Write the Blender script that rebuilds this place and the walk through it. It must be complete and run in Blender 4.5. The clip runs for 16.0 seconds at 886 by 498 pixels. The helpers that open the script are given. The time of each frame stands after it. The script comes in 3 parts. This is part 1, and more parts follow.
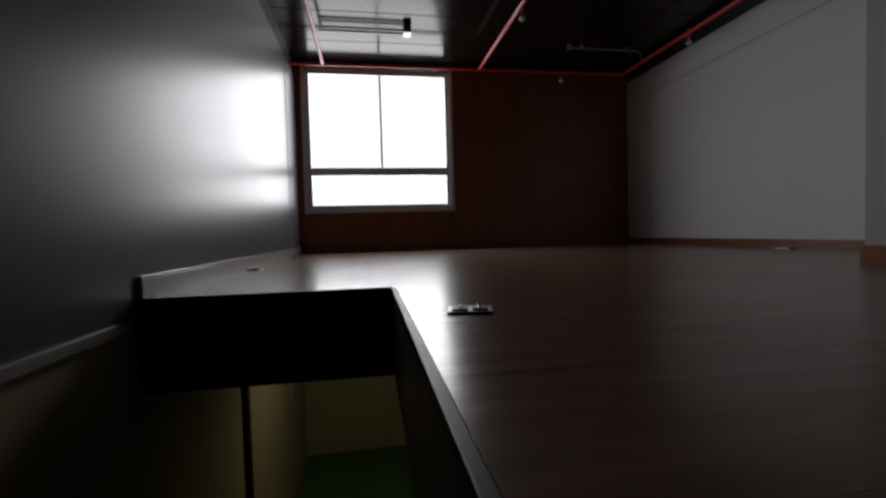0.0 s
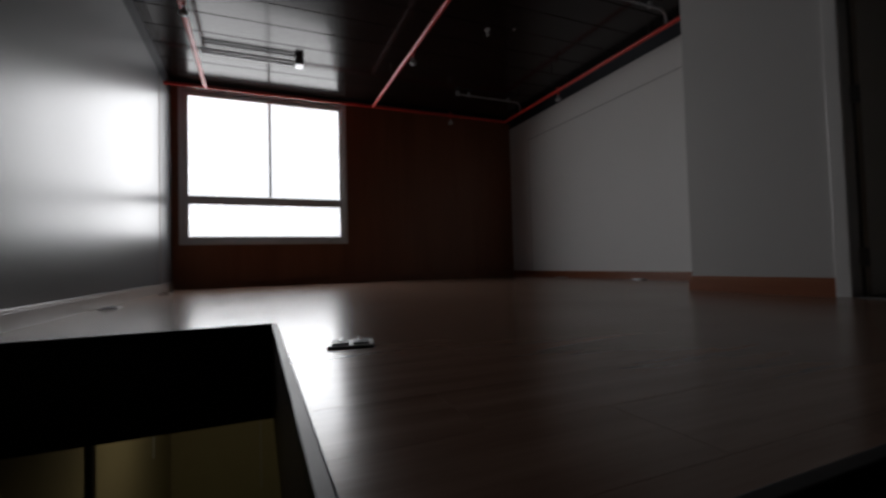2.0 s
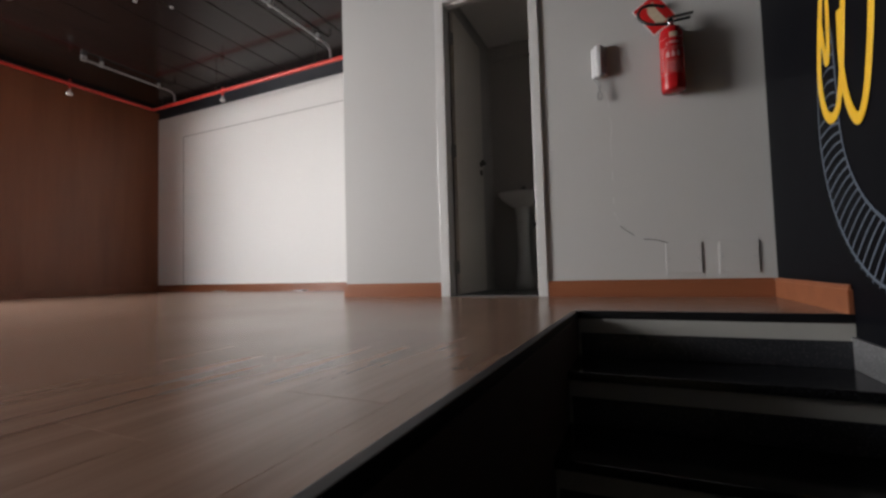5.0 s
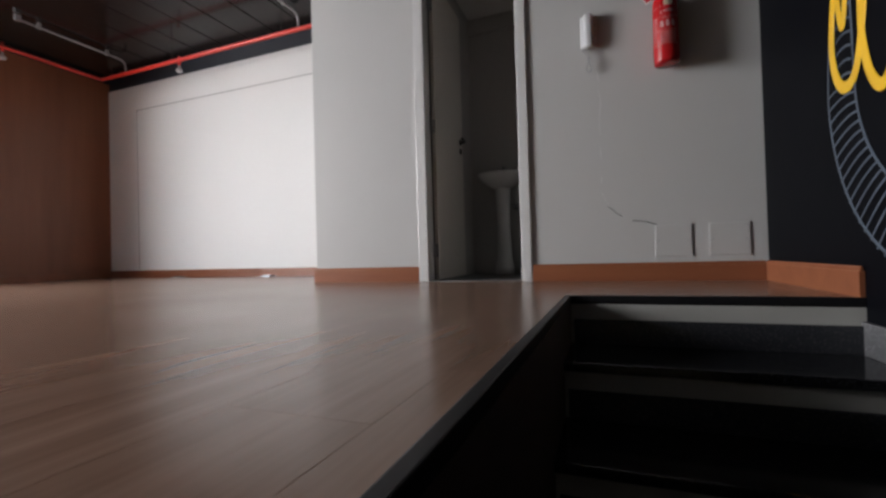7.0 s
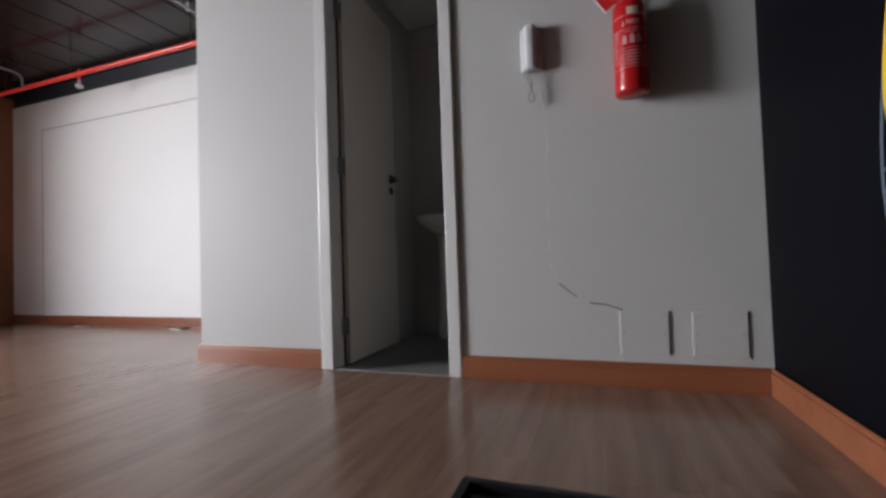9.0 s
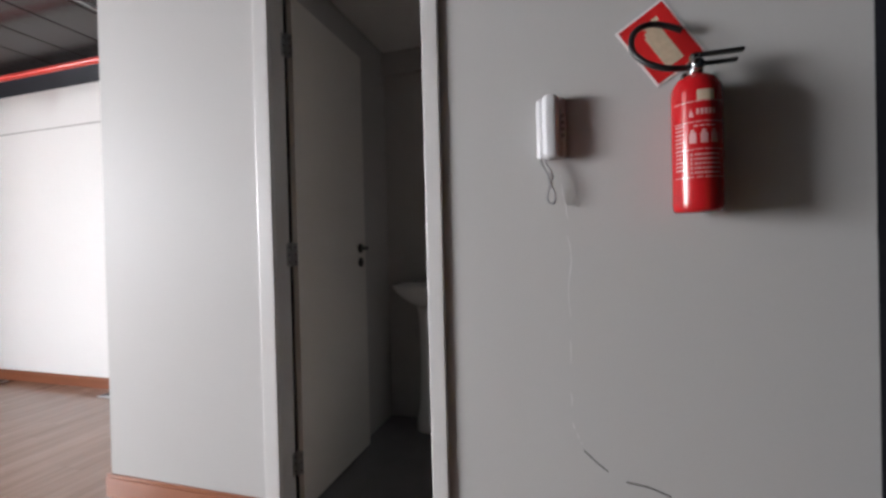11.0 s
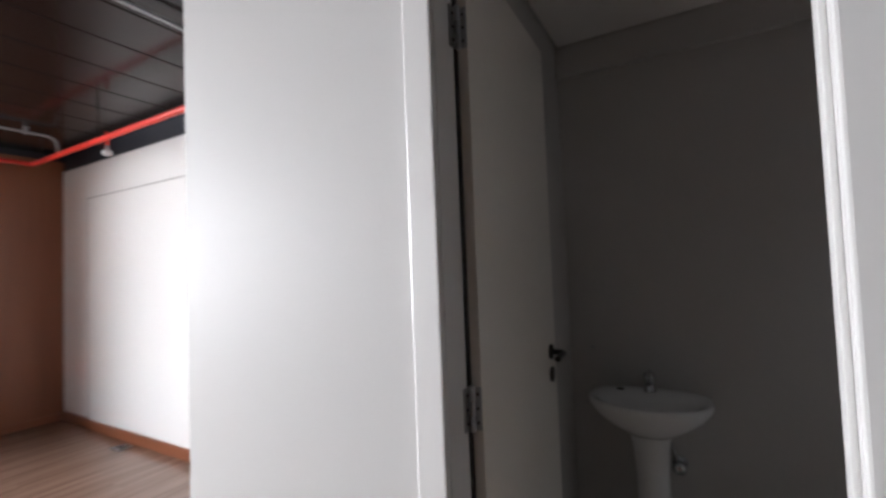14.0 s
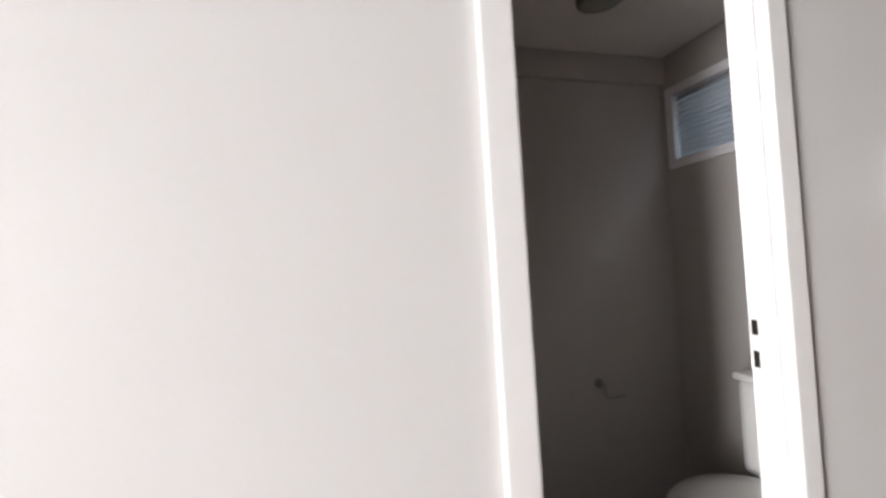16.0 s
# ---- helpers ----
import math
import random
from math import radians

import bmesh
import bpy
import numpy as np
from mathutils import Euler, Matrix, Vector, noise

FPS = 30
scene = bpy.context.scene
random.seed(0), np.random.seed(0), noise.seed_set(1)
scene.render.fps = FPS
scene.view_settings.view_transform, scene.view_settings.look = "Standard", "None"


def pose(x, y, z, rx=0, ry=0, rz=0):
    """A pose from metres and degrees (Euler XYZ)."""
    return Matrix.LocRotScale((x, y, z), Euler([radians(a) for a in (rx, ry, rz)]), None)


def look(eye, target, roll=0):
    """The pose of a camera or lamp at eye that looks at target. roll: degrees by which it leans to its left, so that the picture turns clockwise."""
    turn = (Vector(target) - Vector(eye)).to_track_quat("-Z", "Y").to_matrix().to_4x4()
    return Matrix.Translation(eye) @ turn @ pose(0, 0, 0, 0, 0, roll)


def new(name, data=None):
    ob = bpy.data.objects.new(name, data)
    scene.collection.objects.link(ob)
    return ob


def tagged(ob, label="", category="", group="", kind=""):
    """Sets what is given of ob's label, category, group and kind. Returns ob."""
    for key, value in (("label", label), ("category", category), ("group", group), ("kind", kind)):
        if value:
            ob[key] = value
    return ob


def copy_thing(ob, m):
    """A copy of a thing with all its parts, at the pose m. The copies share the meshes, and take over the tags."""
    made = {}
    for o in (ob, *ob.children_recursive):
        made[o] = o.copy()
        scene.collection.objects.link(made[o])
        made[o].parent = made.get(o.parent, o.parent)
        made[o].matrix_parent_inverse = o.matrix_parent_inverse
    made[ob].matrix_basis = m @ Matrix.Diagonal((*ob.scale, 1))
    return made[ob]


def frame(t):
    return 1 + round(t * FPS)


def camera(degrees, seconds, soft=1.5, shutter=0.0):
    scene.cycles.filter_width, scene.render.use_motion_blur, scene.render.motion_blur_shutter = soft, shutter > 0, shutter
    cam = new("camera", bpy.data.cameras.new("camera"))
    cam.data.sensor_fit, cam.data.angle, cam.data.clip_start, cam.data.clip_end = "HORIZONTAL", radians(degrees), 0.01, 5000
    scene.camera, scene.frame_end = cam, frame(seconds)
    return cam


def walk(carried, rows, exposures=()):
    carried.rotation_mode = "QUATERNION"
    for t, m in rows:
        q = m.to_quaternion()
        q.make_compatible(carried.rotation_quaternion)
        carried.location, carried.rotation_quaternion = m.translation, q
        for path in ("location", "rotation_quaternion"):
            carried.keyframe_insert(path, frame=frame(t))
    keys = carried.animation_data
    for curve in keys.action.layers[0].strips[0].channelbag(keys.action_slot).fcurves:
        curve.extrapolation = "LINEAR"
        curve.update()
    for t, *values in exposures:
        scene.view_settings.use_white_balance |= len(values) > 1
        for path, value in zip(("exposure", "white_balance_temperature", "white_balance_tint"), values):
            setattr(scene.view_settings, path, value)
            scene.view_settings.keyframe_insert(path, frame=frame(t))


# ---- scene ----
cam = camera(90.8, 16.0, soft=2.7, shutter=0.5)
PATH = [
    (0, (-0.093, 0.204, 0.231), (0.235, 2.176, 0.159), -1.6),
    (0.5, (-0.076, 0.203, 0.231), (0.277, 2.171, 0.186), -1.6),
    (1, (-0.066, 0.187, 0.232), (0.373, 2.138, 0.216), -1.7),
    (1.5, (-0.064, 0.174, 0.232), (0.529, 2.084, 0.258), -1.6),
    (2, (-0.057, 0.162, 0.23), (0.724, 2.003, 0.297), -1.6),
    (2.5, (-0.065, 0.145, 0.224), (0.954, 1.864, 0.327), -1.6),
    (3, (-0.061, 0.107, 0.222), (1.173, 1.677, 0.333), -1.6),
    (3.5, (-0.08, 0.115, 0.211), (1.367, 1.491, 0.333), -1.6),
    (4, (-0.09, 0.123, 0.204), (1.548, 1.262, 0.339), -1.6),
    (4.5, (-0.095, 0.14, 0.196), (1.677, 1.057, 0.336), -1.5),
    (7, (0.057, 0.275, 0.17), (1.925, 0.991, 0.199), -1.6),
    (7.5, (0.289, 0.188, 0.261), (2.163, 0.887, 0.253), -1.9),
    (8, (0.455, 0.157, 0.366), (2.333, 0.845, 0.379), -1.7),
    (8.5, (0.627, 0.176, 0.505), (2.507, 0.858, 0.556), -1.7),
    (9, (0.801, 0.116, 0.524), (2.685, 0.785, 0.581), -1.9),
    (9.2, (0.905, 0.087, 0.581), (2.787, 0.762, 0.643), -1.8),
    (11.3, (1.472, 0.309, 1.082), (3.391, 0.874, 1.059), -1.4),
    (11.5, (1.677, 0.28, 1.039), (3.509, 1.08, 1.083), -2.1),
    (12, (1.791, 0.448, 1.213), (3.53, 1.435, 1.267), -2.2),
    (12.5, (1.953, 0.518, 1.275), (3.529, 1.748, 1.318), -2.0),
    (13, (2.052, 0.634, 1.372), (3.489, 2.022, 1.447), -1.7),
    (13.5, (1.999, 0.803, 1.359), (3.511, 2.110, 1.434), -1.7),
    (14, (1.937, 0.950, 1.352), (3.674, 1.937, 1.432), -2.2),
    (14.5, (2.018, 1.123, 1.31), (3.921, 1.734, 1.394), -2.8),
    (15, (2.053, 1.309, 1.313), (4.036, 1.558, 1.393), -2.9),
    (15.5, (1.956, 1.512, 1.319), (3.947, 1.335, 1.396), -3.0),
    (15.8, (1.941, 1.636, 1.31), (3.902, 1.244, 1.374), -3.3),
    (16, (1.963, 1.741, 1.301), (3.891, 1.213, 1.352), -3.4),
]
# the phone opens up as the window leaves its view
EXPOSURES = [(0, -1.5, 6200, 10), (2.4, -1.6, 6250, 10), (3.0, -0.3, 6500, 10), (3.5, 0.65, 6500, 10), (4.0, 1.35, 6450, 10), (4.5, 1.4, 6450, 10), (7, 1.5, 6200, 10), (9, 1.6, 6050, 11),
             (11.5, 2.1, 6200, 11), (12.5, 2.3, 6300, 11), (13, 2.25, 6200, 10), (14, 2.15, 6050, 10), (14.5, 2.35, 6300, 11), (15, 2.5, 6400, 11), (16, 2.6, 6350, 11)]
walk(cam, [(t, look(eye, target, roll)) for t, eye, target, roll in PATH], EXPOSURES)
WINDOW_W, VENT_W, LOWER_W = 268.0, 1.0, 7.0

# ---- world, window light, exposure ----
world = bpy.data.worlds.new("sky")
scene.world = world
world.use_nodes = True
wn = world.node_tree
sky = wn.nodes.new("ShaderNodeTexSky")
sky.sky_type, sky.sun_disc, sky.sun_elevation, sky.sun_rotation = "NISHITA", False, radians(48), radians(200)
wn.links.new(sky.outputs[0], wn.nodes["Background"].inputs[0])
wn.nodes["Background"].inputs[1].default_value = 0.15


def area(name, m, sx, sy, watts, color):
    d = bpy.data.lights.new(name, "AREA")
    d.shape, d.size, d.size_y, d.energy, d.color = "RECTANGLE", sx, sy, watts, color
    ob = new(name, d)
    ob.matrix_world = m
    return ob


area("window_daylight", look((-0.05, 7.1, 1.85), (1.0, 3.5, 0.6)), 2.6, 2.3, WINDOW_W, (1.0, 0.975, 0.955))
area("vent_daylight", look((3.43, -0.20, 1.95), (3.43, 2, 1.6)), 0.7, 0.36, VENT_W, (0.80, 0.91, 1.0))
area("lower_room_lamp", look((-0.2, 4.2, -0.46), (-0.2, 4.2, -3)), 0.6, 0.6, LOWER_W, (1.0, 0.86, 0.55))


# ---- materials ----
def mat(name, color, rough=0.6, metal=0.0, var=0.12, scale=6.0, fine=60.0, bump=0.15, spec=0.5, stretch=(1, 1, 1), coat=0.0, rvar=0.1):
    """A surface with variation at two scales, in object space metres."""
    m = bpy.data.materials.new(name)
    m.use_nodes = True
    nt = m.node_tree
    b = nt.nodes["Principled BSDF"]
    b.inputs["Metallic"].default_value = metal
    b.inputs["Specular IOR Level"].default_value = spec
    b.inputs["Coat Weight"].default_value = coat
    b.inputs["Coat Roughness"].default_value = 0.12
    geo = nt.nodes.new("ShaderNodeNewGeometry")
    mp = nt.nodes.new("ShaderNodeMapping")
    mp.inputs["Scale"].default_value = stretch
    nt.links.new(geo.outputs["Position"], mp.inputs[0])
    n1, n2 = nt.nodes.new("ShaderNodeTexNoise"), nt.nodes.new("ShaderNodeTexNoise")
    n1.inputs["Scale"].default_value, n2.inputs["Scale"].default_value = scale, fine
    n1.inputs["Detail"].default_value = 5
    for n in (n1, n2):
        nt.links.new(mp.outputs[0], n.inputs["Vector"])
    mix = nt.nodes.new("ShaderNodeMath")
    mix.operation = "MULTIPLY_ADD"
    nt.links.new(n2.outputs[0], mix.inputs[0])
    mix.inputs[1].default_value = 0.4
    nt.links.new(n1.outputs[0], mix.inputs[2])
    ramp = nt.nodes.new("ShaderNodeMapRange")
    nt.links.new(mix.outputs[0], ramp.inputs[0])
    ramp.inputs[1].default_value, ramp.inputs[2].default_value = 0.2, 1.2
    ramp.inputs[3].default_value, ramp.inputs[4].default_value = 1 - var, 1 + var
    mul = nt.nodes.new("ShaderNodeVectorMath")
    mul.operation = "SCALE"
    mul.inputs[0].default_value = color
    nt.links.new(ramp.outputs[0], mul.inputs["Scale"])
    nt.links.new(mul.outputs[0], b.inputs["Base Color"])
    rr = nt.nodes.new("ShaderNodeMapRange")
    nt.links.new(n1.outputs[0], rr.inputs[0])
    rr.inputs[1].default_value, rr.inputs[2].default_value = 0.0, 1.0
    rr.inputs[3].default_value, rr.inputs[4].default_value = max(0.02, rough - rvar * rough), rough + rvar * rough
    nt.links.new(rr.outputs[0], b.inputs["Roughness"])
    if bump:
        bp = nt.nodes.new("ShaderNodeBump")
        bp.inputs["Strength"].default_value, bp.inputs["Distance"].default_value = bump, 0.002
        nt.links.new(mix.outputs[0], bp.inputs["Height"])
        nt.links.new(bp.outputs[0], b.inputs["Normal"])
    return m


def wood(name, dark, light, rough, along="x", coat=0.0, per_piece=0.0, grain=1.0, bump=0.12):
    """Wood grain that runs along one axis, with a tone of its own for each piece."""
    m = bpy.data.materials.new(name)
    m.use_nodes = True
    nt = m.node_tree
    b = nt.nodes["Principled BSDF"]
    b.inputs["Coat Weight"].default_value, b.inputs["Coat Roughness"].default_value = coat, 0.15
    geo, info = nt.nodes.new("ShaderNodeNewGeometry"), nt.nodes.new("ShaderNodeObjectInfo")
    off = nt.nodes.new("ShaderNodeVectorMath")
    off.operation = "MULTIPLY_ADD"
    comb = nt.nodes.new("ShaderNodeCombineXYZ")
    for k in range(3):
        nt.links.new(info.outputs["Random"], comb.inputs[k])
    nt.links.new(comb.outputs[0], off.inputs[0])
    off.inputs[1].default_value = (9.0, 7.0, 5.0)
    nt.links.new(geo.outputs["Position"], off.inputs[2])
    mp = nt.nodes.new("ShaderNodeMapping")
    mp.inputs["Scale"].default_value = {"x": (1.2, 16, 16), "y": (16, 1.2, 16), "z": (16, 16, 1.2)}[along]
    nt.links.new(off.outputs[0], mp.inputs[0])
    n1, n2 = nt.nodes.new("ShaderNodeTexNoise"), nt.nodes.new("ShaderNodeTexNoise")
    n1.inputs["Scale"].default_value, n1.inputs["Detail"].default_value, n1.inputs["Distortion"].default_value = 1.1 * grain, 6, 0.0
    n2.inputs["Scale"].default_value, n2.inputs["Detail"].default_value = 7 * grain, 3
    for n in (n1, n2):
        nt.links.new(mp.outputs[0], n.inputs["Vector"])
    s = nt.nodes.new("ShaderNodeMath")
    s.operation = "MULTIPLY_ADD"
    nt.links.new(n2.outputs[0], s.inputs[0])
    s.inputs[1].default_value = 0.25
    nt.links.new(n1.outputs[0], s.inputs[2])
    s2 = nt.nodes.new("ShaderNodeMath")
    s2.operation = "MULTIPLY_ADD"
    nt.links.new(info.outputs["Random"], s2.inputs[0])
    s2.inputs[1].default_value = per_piece
    nt.links.new(s.outputs[0], s2.inputs[2])
    cr = nt.nodes.new("ShaderNodeValToRGB")
    cr.color_ramp.elements[0].position, cr.color_ramp.elements[1].position = 0.35, 0.95 + per_piece
    cr.color_ramp.elements[0].color, cr.color_ramp.elements[1].color = (*dark, 1), (*light, 1)
    nt.links.new(s2.outputs[0], cr.inputs[0])
    nt.links.new(cr.outputs[0], b.inputs["Base Color"])
    wide = nt.nodes.new("ShaderNodeTexNoise")
    wide.inputs["Scale"].default_value = 2.2
    nt.links.new(geo.outputs["Position"], wide.inputs["Vector"])
    rr = nt.nodes.new("ShaderNodeMapRange")
    nt.links.new(wide.outputs[0], rr.inputs[0])
    rr.inputs[1].default_value, rr.inputs[2].default_value, rr.inputs[3].default_value, rr.inputs[4].default_value = 0.0, 1.0, rough * 0.75, rough * 1.13
    nt.links.new(rr.outputs[0], b.inputs["Roughness"])
    bp = nt.nodes.new("ShaderNodeBump")
    bp.inputs["Strength"].default_value, bp.inputs["Distance"].default_value = bump, 0.001
    nt.links.new(s.outputs[0], bp.inputs["Height"])
    nt.links.new(bp.outputs[0], b.inputs["Normal"])
    return m


def granite_mat(name, base, fleck, rough):
    m = bpy.data.materials.new(name)
    m.use_nodes = True
    nt = m.node_tree
    b = nt.nodes["Principled BSDF"]
    geo = nt.nodes.new("ShaderNodeNewGeometry")
    v, n = nt.nodes.new("ShaderNodeTexVoronoi"), nt.nodes.new("ShaderNodeTexNoise")
    v.inputs["Scale"].default_value, n.inputs["Scale"].default_value = 300, 160
    nt.links.new(geo.outputs["Position"], v.inputs["Vector"])
    nt.links.new(geo.outputs["Position"], n.inputs["Vector"])
    add = nt.nodes.new("ShaderNodeMath")
    add.operation = "ADD"
    nt.links.new(v.outputs["Color"], add.inputs[0])
    nt.links.new(n.outputs[0], add.inputs[1])
    cr = nt.nodes.new("ShaderNodeValToRGB")
    cr.color_ramp.elements[0].position, cr.color_ramp.elements[1].position = 0.62, 0.68
    cr.color_ramp.elements[0].color, cr.color_ramp.elements[1].color = (*base, 1), (*fleck, 1)
    hv = nt.nodes.new("ShaderNodeMath")
    hv.operation = "MULTIPLY"
    hv.inputs[1].default_value = 0.5
    nt.links.new(add.outputs[0], hv.inputs[0])
    nt.links.new(hv.outputs[0], cr.inputs[0])
    nt.links.new(cr.outputs[0], b.inputs["Base Color"])
    b.inputs["Roughness"].default_value = rough
    return m


def glow(name, color, strength):
    m = bpy.data.materials.new(name)
    m.use_nodes = True
    b = m.node_tree.nodes["Principled BSDF"]
    b.inputs["Emission Color"].default_value, b.inputs["Emission Strength"].default_value = (*color, 1), strength
    b.inputs["Base Color"].default_value = (*color, 1)
    return m


WHITE = mat("white_wall_paint", (0.82, 0.815, 0.80), 0.6, var=0.03, scale=1.2, fine=90, bump=0.10, spec=0.3)
GREYW = mat("pale_grey_wall_paint", (0.48, 0.472, 0.46), 0.56, var=0.04, scale=1.4, fine=90, bump=0.14, spec=0.22)
WESTP = mat("grey_gloss_wall_paint", (0.11, 0.115, 0.12), 0.33, var=0.10, scale=1.6, fine=26, bump=0.16, spec=0.45)
NAVY = mat("dark_wall_paint", (0.0035, 0.0038, 0.0055), 0.5, var=0.15, scale=2, fine=60, bump=0.10, spec=0.04)
UPPER = mat("dark_upper_wall_paint", (0.010, 0.012, 0.020), 0.5, var=0.1)
CEIL = mat("dark_gloss_ceiling_panel", (0.015, 0.010, 0.009), 0.17, var=0.25, scale=1.5, fine=20, bump=0.02, spec=0.22, stretch=(0.4, 4, 1))
BROWN = wood("reddish_brown_panel", (0.205, 0.072, 0.032), (0.30, 0.113, 0.053), 0.45, along="z", grain=0.3, bump=0.05)
PLANK = wood("brown_laminate", (0.152, 0.089, 0.062), (0.305, 0.194, 0.143), 0.235, along="x", per_piece=0.06, bump=0.05)
SKIRT = wood("orange_brown_skirting_wood", (0.205, 0.066, 0.030), (0.30, 0.108, 0.050), 0.35, along="y", grain=0.7)
SKIRTW = mat("pale_skirting", (0.42, 0.38, 0.35), 0.22, var=0.05)
TRIMB = mat("black_edge_trim", (0.010, 0.0095, 0.011), 0.45, var=0.2, spec=0.25)
CASING = mat("white_gloss_enamel", (0.60, 0.59, 0.578), 0.34, var=0.03, scale=3, bump=0.0, rvar=0.05)
DOORM = mat("cream_door_laminate", (0.66, 0.62, 0.56), 0.4, var=0.03, scale=2, stretch=(1, 1, 0.2))
BATHW = mat("grey_bathroom_wall", (0.44, 0.42, 0.395), 0.55, var=0.06, scale=2)
BATHC = mat("bathroom_ceiling_paint", (0.68, 0.66, 0.63), 0.6, var=0.04)
STONE = mat("grey_stone_floor", (0.16, 0.155, 0.15), 0.4, var=0.25, scale=9, fine=120)
GRAN = granite_mat("black_granite", (0.010, 0.010, 0.012), (0.028, 0.028, 0.031), 0.14)
GRANL = granite_mat("grey_speckled_granite", (0.032, 0.033, 0.038), (0.066, 0.067, 0.075), 0.25)
FASCIA = mat("off_white_fascia_paint", (0.42, 0.41, 0.38), 0.5, var=0.05)
WELLP = mat("dark_brown_well_paint", (0.085, 0.060, 0.047), 0.5, var=0.15)
CORD = mat("grey_coiled_cord_plastic", (0.33, 0.33, 0.335), 0.45, var=0.05)
PRINT = mat("worn_pale_red_print", (0.52, 0.27, 0.27), 0.5, var=0.2, scale=120)
STICK = mat("yellowed_paper_sticker", (0.52, 0.42, 0.30), 0.6, var=0.15, scale=60)
SPECK = granite_mat("pale_grey_granite_edge", (0.10, 0.10, 0.105), (0.26, 0.26, 0.27), 0.35)
DARKB = mat("dark_beam_paint", (0.02, 0.013, 0.012), 0.6, var=0.2)
CREAM = mat("cream_lower_wall", (0.50, 0.43, 0.27), 0.6, var=0.06)
GREEN = mat("green_artificial_turf", (0.06, 0.14, 0.035), 0.9, var=0.4, scale=40, fine=300, bump=0.8)
ALU = mat("white_window_aluminium", (0.72, 0.72, 0.73), 0.35, var=0.03)
REDP = mat("red_pipe_enamel", (0.62, 0.035, 0.022), 0.35, var=0.08)
STEEL = mat("galvanised_steel", (0.36, 0.365, 0.37), 0.38, metal=0.9, var=0.15)
CHROME = mat("chrome", (0.62, 0.62, 0.62), 0.2, metal=1.0, var=0.05)
DKMET = mat("dark_metal", (0.05, 0.045, 0.04), 0.35, metal=0.8)
PLAST = mat("white_plastic", (0.56, 0.56, 0.57), 0.48, var=0.03, bump=0.05)
BLACKP = mat("black_plastic", (0.012, 0.012, 0.013), 0.4)
REDX = mat("red_extinguisher_enamel", (0.42, 0.010, 0.013), 0.22, var=0.05, bump=0.02)
REDS = mat("red_sign_face", (0.60, 0.02, 0.02), 0.4, var=0.04)
LABEL = mat("white_label_print", (0.75, 0.70, 0.68), 0.45, var=0.05)
YELL = mat("yellow_mural_paint", (0.78, 0.46, 0.02), 0.45, var=0.06)
CHALK = mat("blue_grey_mural_paint", (0.075, 0.095, 0.125), 0.6, var=0.25, scale=30)
CER = mat("white_ceramic", (0.72, 0.71, 0.69), 0.12, var=0.02, bump=0.0)
PLASTR = mat("pale_plaster_filler", (0.60, 0.59, 0.58), 0.8, var=0.1, scale=40)
LOUVR = mat("grey_louvre_blade", (0.34, 0.36, 0.38), 0.4)
GAPM = mat("grey_gap_shade_strip", (0.13, 0.125, 0.12), 0.8)
CRACK = mat("dark_crack", (0.05, 0.045, 0.04), 0.8)


# ---- builders ----
def mesh_of(bm, name, m, smooth=False, parent=None):
    me = bpy.data.meshes.new(name)
    bm.normal_update()
    bm.to_mesh(me)
    bm.free()
    me.materials.append(m)
    if smooth:
        for p in me.polygons:
            p.use_smooth = True
    ob = new(name, me)
    if parent is not None:
        ob.parent = parent
    return ob


def add_box(bm, lo, hi, bevel=0.0):
    lo, hi = Vector(lo), Vector(hi)
    r = bmesh.ops.create_cube(bm, size=1.0, matrix=Matrix.Translation((lo + hi) / 2) @ Matrix.Diagonal((*(hi - lo), 1)))
    if bevel:
        es = list({e for v in r["verts"] for e in v.link_edges})
        bmesh.ops.bevel(bm, geom=es, offset=bevel, segments=2, profile=0.6, affect="EDGES")


def boxes(name, parts, m, bevel=0.0, parent=None):
    bm = bmesh.new()
    for lo, hi in parts:
        add_box(bm, lo, hi, bevel)
    return mesh_of(bm, name, m, parent=parent)


def rounded(name, lo, hi, bevel, m, parent=None):
    """A soft-edged moulded body."""
    lo, hi = Vector(lo), Vector(hi)
    bm = bmesh.new()
    bmesh.ops.create_cube(bm, size=1.0, matrix=Matrix.Translation((lo + hi) / 2) @ Matrix.Diagonal((*(hi - lo), 1)))
    bmesh.ops.bevel(bm, geom=list(bm.edges), offset=bevel, segments=7, profile=0.5, affect="EDGES")
    return mesh_of(bm, name, m, smooth=True, parent=parent)


def tube(name, pts, r, m, parent=None, cyclic=False, res=4, flat=None, bez=False):
    c = bpy.data.curves.new(name, "CURVE")
    c.dimensions, c.bevel_depth, c.bevel_resolution, c.use_fill_caps = "3D", r, res, True
    s = c.splines.new("NURBS" if bez else "POLY")
    s.points.add(len(pts) - 1)
    for p, q in zip(s.points, pts):
        p.co = (*q, 1)
    s.use_cyclic_u = cyclic
    if bez:
        s.order_u, s.use_endpoint_u, s.resolution_u = 4, True, 8
    tmp = bpy.data.objects.new(name, c)
    scene.collection.objects.link(tmp)
    me = bpy.data.meshes.new_from_object(tmp.evaluated_get(bpy.context.evaluated_depsgraph_get()))
    bpy.data.objects.remove(tmp)
    me.materials.clear()
    me.materials.append(m)
    for p in me.polygons:
        p.use_smooth = True
    if flat is not None:
        for v in me.vertices:
            v.co.y = flat[0] + (v.co.y - flat[0]) * flat[1]
    ob = new(name, me)
    if parent is not None:
        ob.parent = parent
    return ob


